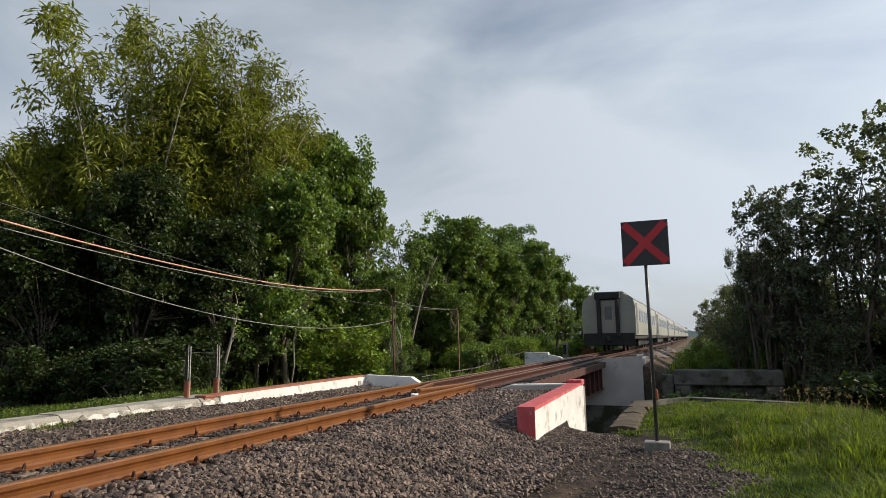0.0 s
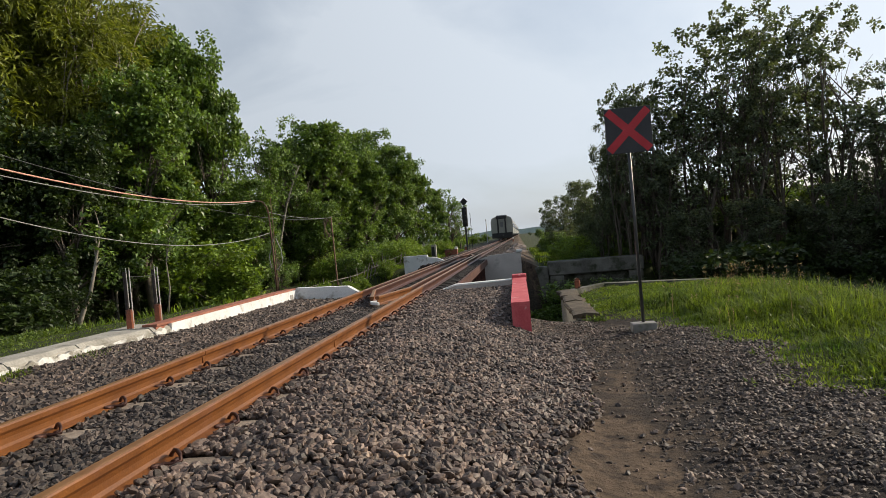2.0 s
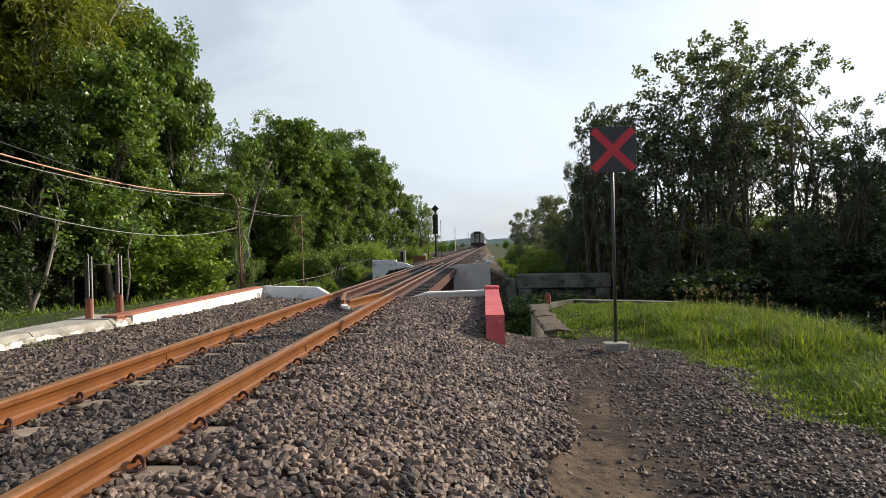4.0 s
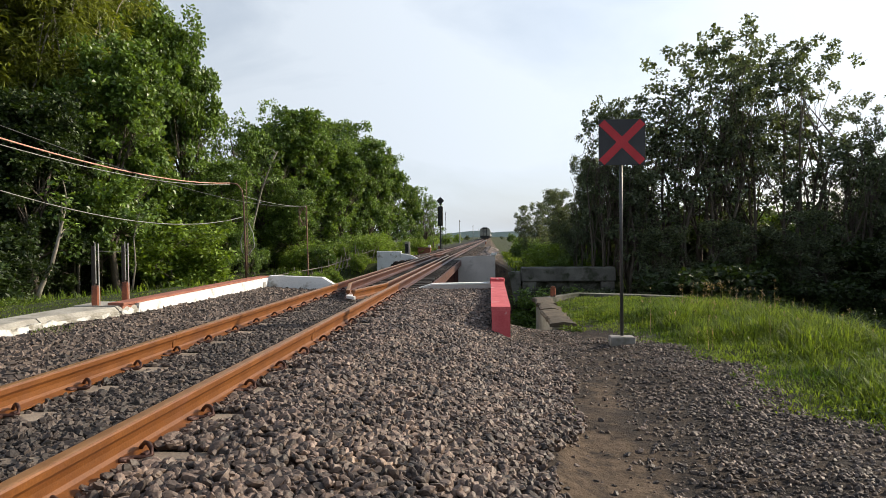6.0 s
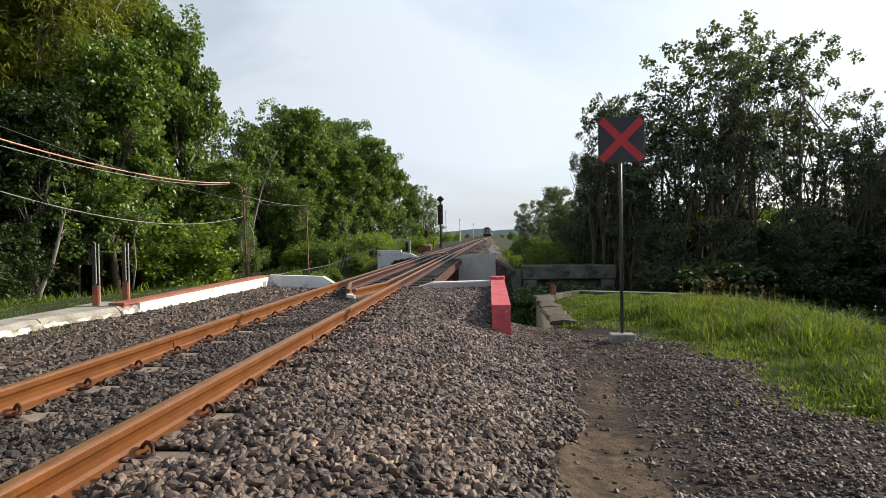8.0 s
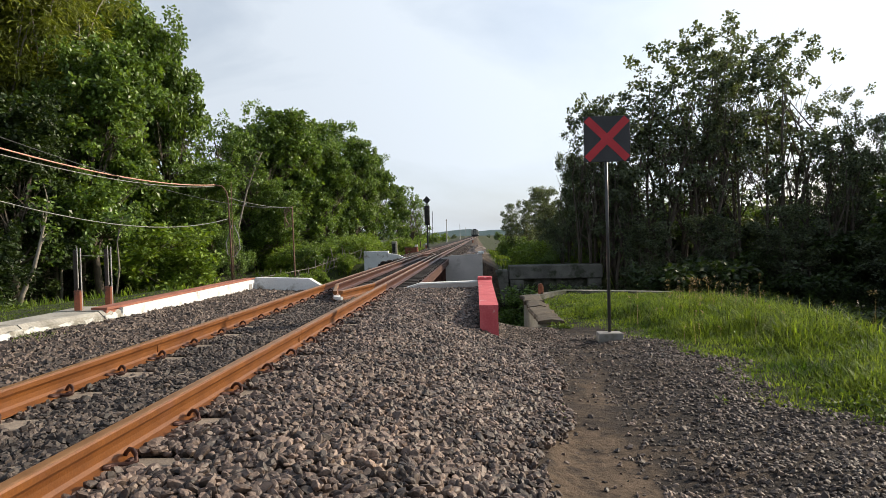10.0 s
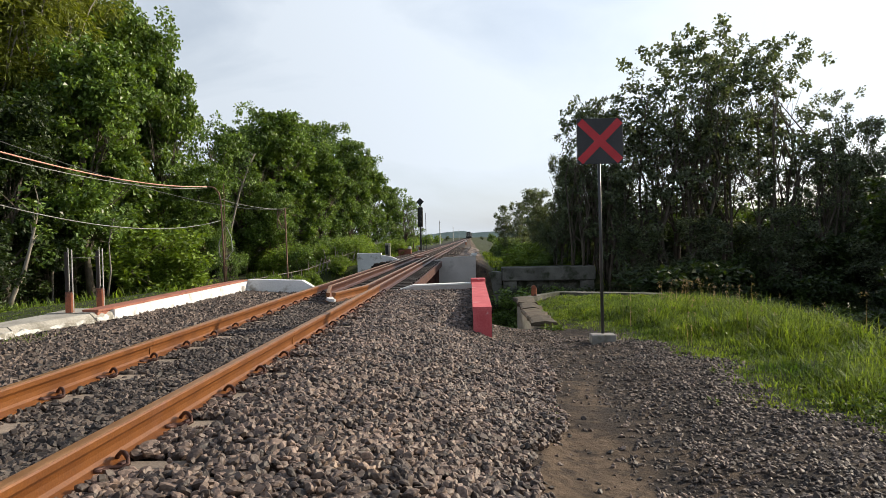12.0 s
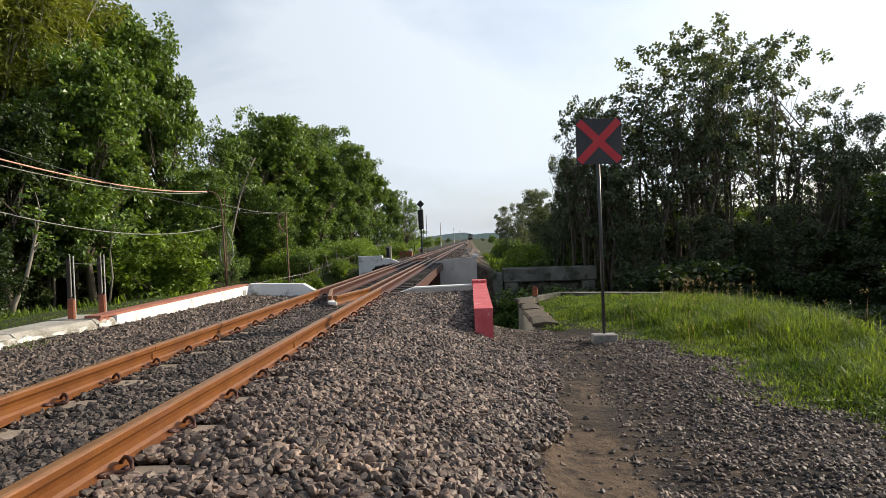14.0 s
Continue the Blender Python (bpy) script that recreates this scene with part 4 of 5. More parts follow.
# ---- plants ----
def leaf_quads(rs, centres, spreads, count, size, shape=0.45, droop=0.0):
    """count leaves round each centre, each two folded triangles with a pointed tip."""
    n = len(centres) * count
    c = np.repeat(np.asarray(centres, float), count, 0)
    s = np.repeat(np.asarray(spreads, float), count, 0)
    d = rs.normal(size=(n, 3))
    d /= np.linalg.norm(d, axis=1, keepdims=True)
    p = c + d * s * (rs.random((n, 1)) ** 0.45)
    way = rs.normal(size=(n, 3)) * (1, 1, 0.55) + d * 0.7
    way[:, 2] -= droop
    way /= np.linalg.norm(way, axis=1, keepdims=True)
    side = np.cross(way, rs.normal(size=(n, 3)) * 0.6 + (0, 0, 1))
    side /= np.linalg.norm(side, axis=1, keepdims=True) + 1e-9
    fold = np.cross(side, way)
    z = size * rs.uniform(0.65, 1.25, (n, 1))
    a, t = p, p + way * z
    m = p + way * z * 0.45 + fold * z * 0.10
    l, r = m + side * z * shape, m - side * z * shape
    v = np.stack([a, l, t, r], 1).reshape(-1, 3)
    k = np.arange(n)[:, None] * 4
    return v, np.concatenate([k + (0, 1, 2), k + (0, 2, 3)])


def crown_centres(rs, n, height, width, base, lobes=7, hollow=0.5, dome=0.2):
    """Clump centres in an uneven crown made of several lobes."""
    out = []
    lob = [(0, 0, base + (height - base) * 0.72, width * 0.55, (height - base) * 0.30)]
    for k in range(lobes):
        w = 2 * math.pi * (k + rs.random()) / lobes
        u = rs.uniform(0.0, 0.85)
        far = width * rs.uniform(0.35, 0.72) * (1 - 0.55 * u)
        lob.append((far * math.cos(w), far * math.sin(w), base + (height - base) * (0.15 + 0.75 * u), width * rs.uniform(0.24, 0.42), (height - base) * rs.uniform(0.10, 0.2)))
    while len(out) < n:
        x, y, z, r, h = lob[rs.randint(len(lob))]
        if len(out) < n * dome:          # a rounded dome beneath the lobes
            x, y, z, r, h = 0.0, 0.0, base + (height - base) * 0.5, width * 0.62, (height - base) * 0.5
        d = rs.normal(size=3)
        d /= np.linalg.norm(d)
        q = hollow + (1 - hollow) * rs.random()
        out.append((x + d[0] * r * q, y + d[1] * r * q, min(z + d[2] * h * q, height)))
    out = np.array(out)
    spray = rs.random(n) < 0.11          # a few branches reach out past the rest
    mid = np.array((0.0, 0.0, base + (height - base) * 0.5))
    out[spray] = mid + (out[spray] - mid) * rs.uniform(1.1, 1.35, (spray.sum(), 1))
    low, high = out[:, 2].min(), np.percentile(out[:, 2], 97)
    out[:, 2] = base + np.minimum((out[:, 2] - low) / (high - low), 1.0) * (height - base - 0.3)
    return out, lob


def tree_meshes(seed, leaf, bark, height=10.0, width=4.0, base=1.5, clumps=330, count=105, size=0.205, shape=0.40, stems=1, clump=0.72, hollow=0.3, lobes=11, dome=0.2):
    rs = np.random.RandomState(seed)
    cs, lob = crown_centres(rs, clumps, height, width, base, lobes, hollow, dome)
    g = Geo()
    for s in range(stems):
        ox, oy = (rs.uniform(-0.5, 0.5) * (stems > 1) * 2.2, rs.uniform(-0.5, 0.5) * (stems > 1) * 2.2)
        r0 = height * (0.017 if stems == 1 else 0.008)
        top = height * rs.uniform(0.7, 0.86)
        mid = [(ox + rs.normal() * 0.12 * k, oy + rs.normal() * 0.12 * k, top * k / 4) for k in range(5)]
        g.tube(mid, [r0 * (1.25, 0.95, 0.75, 0.5, 0.2)[k] for k in range(5)], 7)
        for x, y, z, r, h in lob[s::stems]:
            k = min(3, max(1, int(4 * (z * 0.55) / top)))
            a = Vector(mid[k])
            b = Vector((x, y, min(z, height * 0.85)))
            g.tube([a, a.lerp(b, 0.5) + Vector((0, 0, 0.25)), b], [r0 * 0.5, r0 * 0.32, r0 * 0.1], 5)
            for q in range(6):
                c = b + Vector(rs.normal(size=3)) * r * 0.5
                c.z = min(c.z, b.z + 0.2, height * 0.88)
                g.tube([a.lerp(b, 0.6), c], [r0 * 0.18, r0 * 0.05], 4, caps=False)
    v, f = leaf_quads(rs, cs, np.stack([np.full(len(cs), clump), np.full(len(cs), clump), np.full(len(cs), clump * 0.7)], 1) * rs.uniform(0.6, 1.25, (len(cs), 1)), count, size, shape, 0.25)
    return g.mesh("trunk", bark, smooth=True), raw_mesh("crown", v, f, leaf)


def bamboo_meshes(seed, height=12.0):
    """A clump of arching stems with feathery sprays."""
    rs = np.random.RandomState(seed)
    culms, cs = [], []
    for k in range(22):
        w, lean = rs.uniform(0, 2 * math.pi), rs.uniform(0.6, 3.4)
        ox, oy, h = rs.normal() * 0.6, rs.normal() * 0.6, height * rs.uniform(0.7, 1.0)
        pts = [(ox + math.cos(w) * lean * u ** 2.2, oy + math.sin(w) * lean * u ** 2.2, h * (u - 0.10 * u ** 4)) for u in [q / 7 for q in range(8)]]
        culms.append(Geo().tube(pts, [0.05 * (1 - 0.12 * q) for q in range(8)], 5).mesh("culm", PALE_BARK, smooth=True))
        for q in range(16):
            u = rs.uniform(0.28, 1.0)
            x, y, z = ox + math.cos(w) * lean * u ** 2.2, oy + math.sin(w) * lean * u ** 2.2, h * (u - 0.10 * u ** 4)
            r = 0.25 + 0.9 * (1 - u)
            cs.append((x + rs.normal() * r, y + rs.normal() * r, z + rs.normal() * 0.25))
    cs = np.array(cs)
    v, f = leaf_quads(rs, cs, np.tile((0.55, 0.55, 0.5), (len(cs), 1)) * rs.uniform(0.5, 1.2, (len(cs), 1)), 90, 0.24, 0.13, 0.7)
    return culms, raw_mesh("crown", v, f, LEAF_YELLOW)


BROAD = [tree_meshes(11 + k, LEAF, BARK, clumps=430, count=74, clump=0.44, hollow=0.45, dome=0.12, lobes=17) for k in range(4)]
SHADED_TREE = [tree_meshes(21 + k, LEAF_SHADED, BARK, base=0.7, clumps=430, count=76, clump=0.48, dome=0.2, lobes=15) for k in range(2)]
TEAK = [tree_meshes(31 + k, LEAF_DARK, BARK, stems=8, width=3.9, base=1.6, clumps=165, count=50, size=0.165, shape=0.42, clump=0.36, hollow=0.08, lobes=18, dome=0.45) for k in range(3)]
THICKET = [tree_meshes(36 + k, LEAF_DARK, BARK, stems=6, width=3.9, base=0.9, clumps=215, count=78, size=0.165, shape=0.42, clump=0.50, hollow=0.15, lobes=14, dome=0.42) for k in range(2)]
SPARSE = [tree_meshes(51 + k, LEAF, BARK, clumps=110, count=46, size=0.23, shape=0.33, clump=0.42, hollow=0.3, lobes=15) for k in range(2)]
BAMBOO = [bamboo_meshes(71 + k) for k in range(2)]
SHRUB = [tree_meshes(81 + k, m, BARK, height=2.4, width=1.8, base=0.05, clumps=60, count=80, size=0.145, shape=0.3, stems=3, clump=0.36, hollow=0.3, lobes=6) for k, m in enumerate((LEAF, LEAF_BRIGHT, LEAF_DARK, LEAF_SHADED))]


def plant(kind, meshes, x, y, height, made_for, turn, wide=1.0, drop=0.08):
    name, label, category, group = kind
    ob = thing(name, label, category, (x, y, float(ground_z(x, y)) - drop), turn, 1.0, group)
    s = height / made_for
    ob.matrix_basis = pose(x, y, float(ground_z(x, y)) - drop, 0, 0, turn) @ Matrix.Diagonal((s * wide, s * wide, s, 1))
    for me in meshes[0] if name == "bamboo_clump" else [meshes[0]]:
        part("culm" if name == "bamboo_clump" else "trunk", me, None, ob)
    part("crown", meshes[1], None, ob)
    return ob


BROAD_KIND = ("tree", "leafy green broadleaf tree with a dense uneven crown", "tree", "broadleaf trees beside the railway")
TEAK_KIND = ("tree", "dark backlit tree with several thin stems", "tree", "dark trees across the canal")
SPARSE_KIND = ("tree", "slender tree with a thin open crown", "tree", "thin-crowned trees")
BAMBOO_KIND = ("bamboo_clump", "tall yellow-green bamboo clump with feathery arching tops", "bamboo", "bamboo grove")
SHRUB_KIND = ("shrub", "low dense green shrub", "shrub", "undergrowth shrubs")

for k, (x, y, h, w) in enumerate((
        (-14.3, 30.0, 13.4, 0.62), (-16.8, 27.0, 13.2, 0.85), (-20.5, 24.0, 14.0, 0.85), (-18.5, 31.0, 13.5, 0.9),
        (-10.4, 38.3, 10.4, 0.9), (-13.4, 41.0, 10.2, 0.9), (-9.1, 49.3, 11.5, 0.85), (-7.2, 46.8, 9.4, 0.72), (-6.7, 52.5, 9.0, 0.75), (-5.3, 58.8, 6.6, 0.62),
        (-12.0, 52.0, 10.5, 1.0), (-25.0, 22.0, 13.0, 0.9), (-30.0, 25.0, 14.0, 1.0), (-24.0, 31.0, 14.0, 1.0), (-9.5, 34.5, 5.5, 0.9), (-10.6, 26.5, 6.0, 0.9), (-14.0, 22.0, 7.0, 1.0), (-17.5, 17.5, 9.6, 0.8), (-22.0, 15.0, 7.0, 1.0), (-26.5, 13.5, 8.5, 1.1), (-33.0, 12.0, 9.0, 1.2), (-15.9, 29.0, 14.6, 0.74), (-18.5, 26.5, 15.0, 0.8), (-22.5, 27.0, 15.5, 0.9), (-8.6, 42.0, 8.8, 0.85), (-13.2, 17.4, 7.2, 0.9), (-15.8, 15.6, 9.2, 0.8), (-18.6, 13.6, 7.4, 0.9), (-12.2, 20.5, 9.9, 0.8))):
    # nearest trees of the left wood get the leaf darkened for shade
    plant(BROAD_KIND, SHADED_TREE[k % 2] if x < -11.5 and y < 19 else BROAD[k % 4], x, y, h, 10.0, 47 * k, w)
for k, (x, y, h, w) in enumerate((
        (9.0, 25.8, 9.2, 0.95), (11.2, 26.2, 10.6, 0.95), (13.2, 25.8, 11.1, 0.8), (15.9, 26.2, 10.6, 0.85), (18.0, 25.4, 8.0, 0.75), (19.9, 25.6, 6.8, 0.8), (14.4, 28.6, 10.8, 0.85), (21.0, 23.5, 6.1, 1.1), (7.5, 25.7, 7.6, 0.75), (8.2, 26.9, 8.3, 0.7), (6.6, 26.6, 5.6, 0.62), (24.5, 22.0, 6.0, 1.1),
        (7.6, 29.0, 5.6, 0.9), (10.0, 31.5, 5.2, 1.0), (20.0, 28.5, 5.2, 1.1), (6.7, 36.0, 4.6, 0.9), (5.9, 45.0, 4.4, 0.8), (5.6, 58.6, 4.8, 0.8), (7.6, 48.0, 5.6, 1.0), (26.5, 26.5, 7.6, 1.1),
        (28.0, 17.5, 6.4, 1.1), (31.0, 21.0, 7.6, 1.2), (12.0, 24.0, 4.6, 1.3), (15.0, 23.5, 4.6, 1.3), (9.6, 23.8, 4.6, 1.2), (18.5, 21.5, 5.0, 1.3), (22.0, 19.5, 5.0, 1.3), (11.0, 36.0, 4.8, 1.2), (23.0, 32.0, 5.2, 1.2))):
    plant(TEAK_KIND, TEAK[k % 3] if h > 7 else THICKET[k % 2], x, y, h, 10.0, 61 * k, w)
for k in range(8):                                   # unseen trees added outside the view to shade the understory across the canal
    plant(BROAD_KIND, SHADED_TREE[k % 2], 27.0 + 1.2 * math.sin(k * 2.9), 13.0 + 2.3 * k, 10.0 + 0.8 * math.sin(k * 1.3), 10.0, 37 * k, 0.9)
for k in range(9):                                   # unseen row added outside the view along the canal to shade the bank
    plant(BROAD_KIND, SHADED_TREE[k % 2], 15.0 + 0.5 * math.sin(k * 2.3), -3.0 + 2.1 * k, 5.6 + 0.5 * math.sin(k * 1.7), 10.0, 53 * k, 1.15)
for k, (x, y, h, w) in enumerate(((-11.5, 36.0, 10.4, 0.7), (-13.0, 33.8, 9.6, 0.7), (-4.3, 61.5, 6.6, 0.7), (-4.6, 75.0, 6.0, 0.8), (-7.5, 21.8, 3.6, 0.5))):
    plant(SPARSE_KIND, SPARSE[k % 2], x, y, h, 10.0, 83 * k, w)
for k, (x, y, h, w) in enumerate(((-18.4, 18.4, 18.4, 0.9), (-15.2, 21.0, 16.4, 0.85), (-22.0, 18.0, 13.4, 0.9), (-25.2, 17.6, 13.2, 0.9), (-29.5, 17.0, 12.0, 1.0), (-20.4, 26.0, 17.0, 1.0), (-34.0, 19.0, 14.0, 1.1))):
    plant(BAMBOO_KIND, BAMBOO[k % 2], x, y, h, 11.0, 71 * k, w)

rs = np.random.RandomState(7)
spots = []
for k in range(44):                                  # left edge of the wood, mostly shade-coloured leaf at its near end
    u = k / 43
    spots.append((-8.4 - 9.0 * (1 - u) - rs.random() * 2.6, 13.0 + 26.0 * u + rs.normal() * 0.8, rs.uniform(1.3, 2.7), ((3, 3, 0, 3)[k % 4] if u < 0.45 else (0, 1, 3, 1)[k % 4])))
for k in range(22):                                  # deep in the wood, closing it
    spots.append((-11.0 - 0.9 * k, 45.0 - 0.95 * k + rs.normal(), rs.uniform(3.6, 5.0), (0, 2)[k % 2]))
for k in range(11):                                  # canal bank left of the bridge
    spots.append((rs.uniform(-6.5, -3.6), rs.uniform(13.0, 25.0), rs.uniform(0.7, 1.2), (1, 0)[k % 2]))
for k in range(16):                                  # behind the far parapet and along the line
    spots.append((rs.uniform(-8.0, -3.4), rs.uniform(28.0, 70.0), rs.uniform(0.9, 2.0), (1, 0, 1)[k % 3]))
for k in range(38):                                  # right bank, in the shade of the trees, which the leaf colour deepens
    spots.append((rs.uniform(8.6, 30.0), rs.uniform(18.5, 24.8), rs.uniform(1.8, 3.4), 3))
for k in range(20):                                  # right shoulder beyond the canal
    spots.append((rs.uniform(3.9, 8.5), rs.uniform(26.3, 70.0), rs.uniform(0.9, 1.8), (1, 0, 1)[k % 3]))
for k in range(10):
    spots.append((rs.uniform(3.9, 8.4), rs.uniform(26.2, 31.0), rs.uniform(0.9, 1.5), (0, 1)[k % 2]))
for k in range(9):                                   # weeds down in the canal cutting
    spots.append((rs.uniform(2.75, 3.2), rs.uniform(7.8, 11.5), rs.uniform(0.5, 0.9), (0, 2)[k % 2]))
for k in range(9):
    spots.append((rs.uniform(2.8, 7.5), rs.uniform(22.8, 24.4), rs.uniform(1.2, 2.3), (0, 2, 0)[k % 3]))
for k in range(20):                                  # hedge closing the right grove
    spots.append((8.0 + 1.5 * k, 33.5 + rs.normal() * 0.8 - 0.42 * k, rs.uniform(3.4, 4.6), (2, 0)[k % 2]))
for k in range(30):                                  # far country
    s = 1 if k % 2 else -1
    yy = rs.uniform(80, 420)
    spots.append((s * rs.uniform(6.0, 16 + yy * 0.25), yy, rs.uniform(1.6, 3.6), k % 3))
for k in range(14):
    spots.append((rs.uniform(-16.0, -4.6), rs.uniform(64.0, 190.0), rs.uniform(1.3, 2.4), 1))
for k in range(22):                                  # sunlit growth round the stick fence
    spots.append((rs.uniform(-9.0, -4.2), rs.uniform(30.5, 36.0), rs.uniform(0.9, 1.9), 1))
for k in range(12):                                  # weeds before the fence
    u = rs.random()
    spots.append((-7.6 + 3.6 * u, 23.6 + 5.0 * u + rs.normal() * 0.4, rs.uniform(0.5, 0.95), 1))
for k in range(14):                                  # sunlit weeds behind the trackside wall
    spots.append((rs.uniform(-6.2, -3.4), rs.uniform(13.5, 24.0), rs.uniform(0.7, 1.3), 1))
for k in range(12):                                  # thicket at the foot of the near trees, shade put into its leaf colour
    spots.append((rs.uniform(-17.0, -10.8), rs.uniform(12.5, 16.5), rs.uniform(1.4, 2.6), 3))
for k in range(36):                                  # growth down the bank beyond the grass, its shade painted in the leaf
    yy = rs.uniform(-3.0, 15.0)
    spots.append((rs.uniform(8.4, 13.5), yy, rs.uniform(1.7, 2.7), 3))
spots += [(-10.8, 22.8, 3.2, 1), (-10.2, 23.4, 2.2, 1), (-2.9, 42.0, 1.3, 1), (-3.9, 43.2, 1.2, 1), (4.4, 27.0, 1.3, 1), (5.3, 27.6, 1.5, 1), (6.4, 27.2, 1.4, 1)]
for x, y, h, m in spots:
    plant(SHRUB_KIND, SHRUB[m], x, y, h, 2.4, rs.uniform(0, 360), rs.uniform(0.85, 1.3))

SAPLINGS = (
    (((-11.45, 31.5, -1.1), (-11.2, 31.5, 0.3), (-10.78, 31.5, 2.0), (-10.35, 31.5, 3.6), (-9.8, 31.5, 5.0), (-9.41, 31.5, 5.7)), 0.085),
    (((-11.1, 14.5, -1.0), (-10.95, 14.5, -0.58), (-10.61, 14.5, 0.07), (-10.42, 14.5, 0.67), (-10.25, 14.5, 1.3), (-10.05, 14.5, 2.1)), 0.085),
    (((-9.6, 17.0, -0.9), (-9.45, 17.0, 0.0), (-9.5, 17.0, 0.9), (-9.3, 17.0, 1.7)), 0.035))
rs = np.random.RandomState(77)
for pts, r in SAPLINGS:
    sap = thing("sapling", "thin pale leaning sapling stem", "sapling", group="pale saplings")
    n = len(pts)
    part("stem", Geo().tube(pts, [r * (1 - 0.72 * k / (n - 1)) for k in range(n)], 7), PALE_BARK, sap, smooth=True)
    tips = []
    for k in range(7):
        a = Vector(pts[n // 2]).lerp(Vector(pts[-1]), (k + 0.5) / 7)
        tip = a + Vector((rs.uniform(-0.6, 0.6), rs.uniform(-0.4, 0.4), rs.uniform(0.15, 0.6)))
        tips.append(tuple(tip))
        part("branch", Geo().tube([a, a.lerp(tip, 0.5) + Vector((0, 0, 0.06)), tip], [r * 0.3, r * 0.2, r * 0.08], 5), PALE_BARK, sap)
    v, f = leaf_quads(rs, np.array(tips), np.tile((0.32, 0.32, 0.24), (len(tips), 1)), 26, 0.17, 0.33, 0.5)
    part("foliage", raw_mesh("foliage", v, f, LEAF), None, sap)


def blades(rs, xs, ys, heights, width, bend):
    """Blades of grass, each two segments with a pointed tip."""
    n = len(xs)
    z = ground_z(xs, ys) + rough(xs, ys) - 0.01
    w = rs.uniform(0, 2 * math.pi, n)
    lean = heights * bend * rs.random(n)
    dx, dy = np.cos(w), np.sin(w)
    sx, sy = -dy * width * 0.5, dx * width * 0.5
    b = np.stack([xs, ys, z], 1)
    m = b + np.stack([dx * lean * 0.35, dy * lean * 0.35, heights * 0.55], 1)
    t = b + np.stack([dx * lean, dy * lean, heights * np.clip(1 - 0.35 * bend * rs.random(n), 0.3, 1)], 1)
    s = np.stack([sx, sy, np.zeros(n)], 1)
    v = np.stack([b - s, b + s, m - s * 0.8, m + s * 0.8, t], 1).reshape(-1, 3)
    k = np.arange(n)[:, None] * 5
    return v, np.concatenate([k + (0, 1, 3), k + (0, 3, 2), k + (2, 3, 4)])


def tufts(rs, n, per, x0, x1, y0, y1, keep, spread_by=0.09):
    cx, cy = rs.uniform(x0, x1, n), rs.uniform(y0, y1, n)
    ok = keep(cx, cy)
    cx, cy = np.repeat(cx[ok], per), np.repeat(cy[ok], per)
    return cx + rs.normal(size=len(cx)) * spread_by, cy + rs.normal(size=len(cy)) * spread_by


def grass_field(label, seed, n, per, area, keep, tall, width, bend=0.9):
    rs = np.random.RandomState(seed)
    xs, ys = tufts(rs, n, per, *area, keep)
    hs = tall(xs, ys) * rs.uniform(0.35, 1.2, len(xs))
    v, f = blades(rs, xs, ys, hs, width, bend)
    return tagged(new("grass", raw_mesh("grass", v, f, GRASS)), label, "grass", kind="stuff")


def tall_right(x, y):
    """Short by the sign, rank and long in the drift to the right."""
    u = ramp(0.15, 1.3, x - grass_edge(y)) * ramp(12.5, 6.5, y - 0.3 * (x - 5.0))
    return np.maximum(0.035, 0.055 + u * (0.20 + 0.12 * np.sin(x * 2.9 + 2 * np.sin(y)) * np.sin(y * 2.3 + np.sin(x * 1.7)) + 0.09 * np.sin(x * 7.3 + 3 * np.sin(y * 1.3)) * np.sin(y * 6.1 + 2 * np.sin(x * 1.9))))


grass_field("sunlit green grass with long rank tufts", 1, 14500, 14, (3.4, 9.6, -8.0, 12.0), lambda x, y: (x > grass_edge(y) + 0.1 * np.sin(9 * y)) & (y < np.interp(x, [3.3, 4.4, 6.7, 7.0, 7.25, 7.4, 7.65, 8.4], [10.6, 11.7, 10.9, 10.2, 8.3, 4.5, 1.0, -14.0])), tall_right, 0.0095, 1.45)
grass_field("long arching blades in loose tussocks", 7, 1500, 26, (4.6, 8.4, -1.0, 9.8), lambda x, y: (x > grass_edge(y) + 0.35) & (y < np.interp(x, [6.8, 7.15, 7.3, 7.6], [10.0, 8.2, 4.7, 1.2])) & (np.sin(x * 2.9 + 2 * np.sin(y)) * np.sin(y * 2.3 + np.sin(x * 1.7)) > -0.1), lambda x, y: 0.07 + 0.33 * ramp(0.2, 1.6, x - grass_edge(y)) * ramp(12.0, 6.5, y - 0.3 * (x - 5.0)), 0.012, 1.7)
grass_field("short mown green grass strip behind the kerb", 2, 5200, 9, (-13.0, -2.9, -3.0, 17.0), lambda x, y: x > -3 - 0.62 * (y + 8), lambda x, y: 0.045 + 0.13 * ramp(-6.0, -11.0, x), 0.010)
grass_field("weedy grass along the canal and the far bank", 3, 2600, 10, (-9.0, 9.0, 25.0, 60.0), lambda x, y: np.abs(x - 0.3) > 3.1, lambda x, y: 0.35 + 0 * x, 0.03)
grass_field("weeds under the trees across the canal", 4, 1500, 10, (-9.0, -2.8, 9.0, 26.0), lambda x, y: x > -40, lambda x, y: 0.24 + 0 * x, 0.022)
grass_field("small weeds at the foot of the kerb and the path", 6, 90, 14, (-2.42, -2.2, 1.4, 3.0), lambda x, y: np.sin(y * 5) > 0.2, lambda x, y: 0.09 + 0 * x, 0.010)


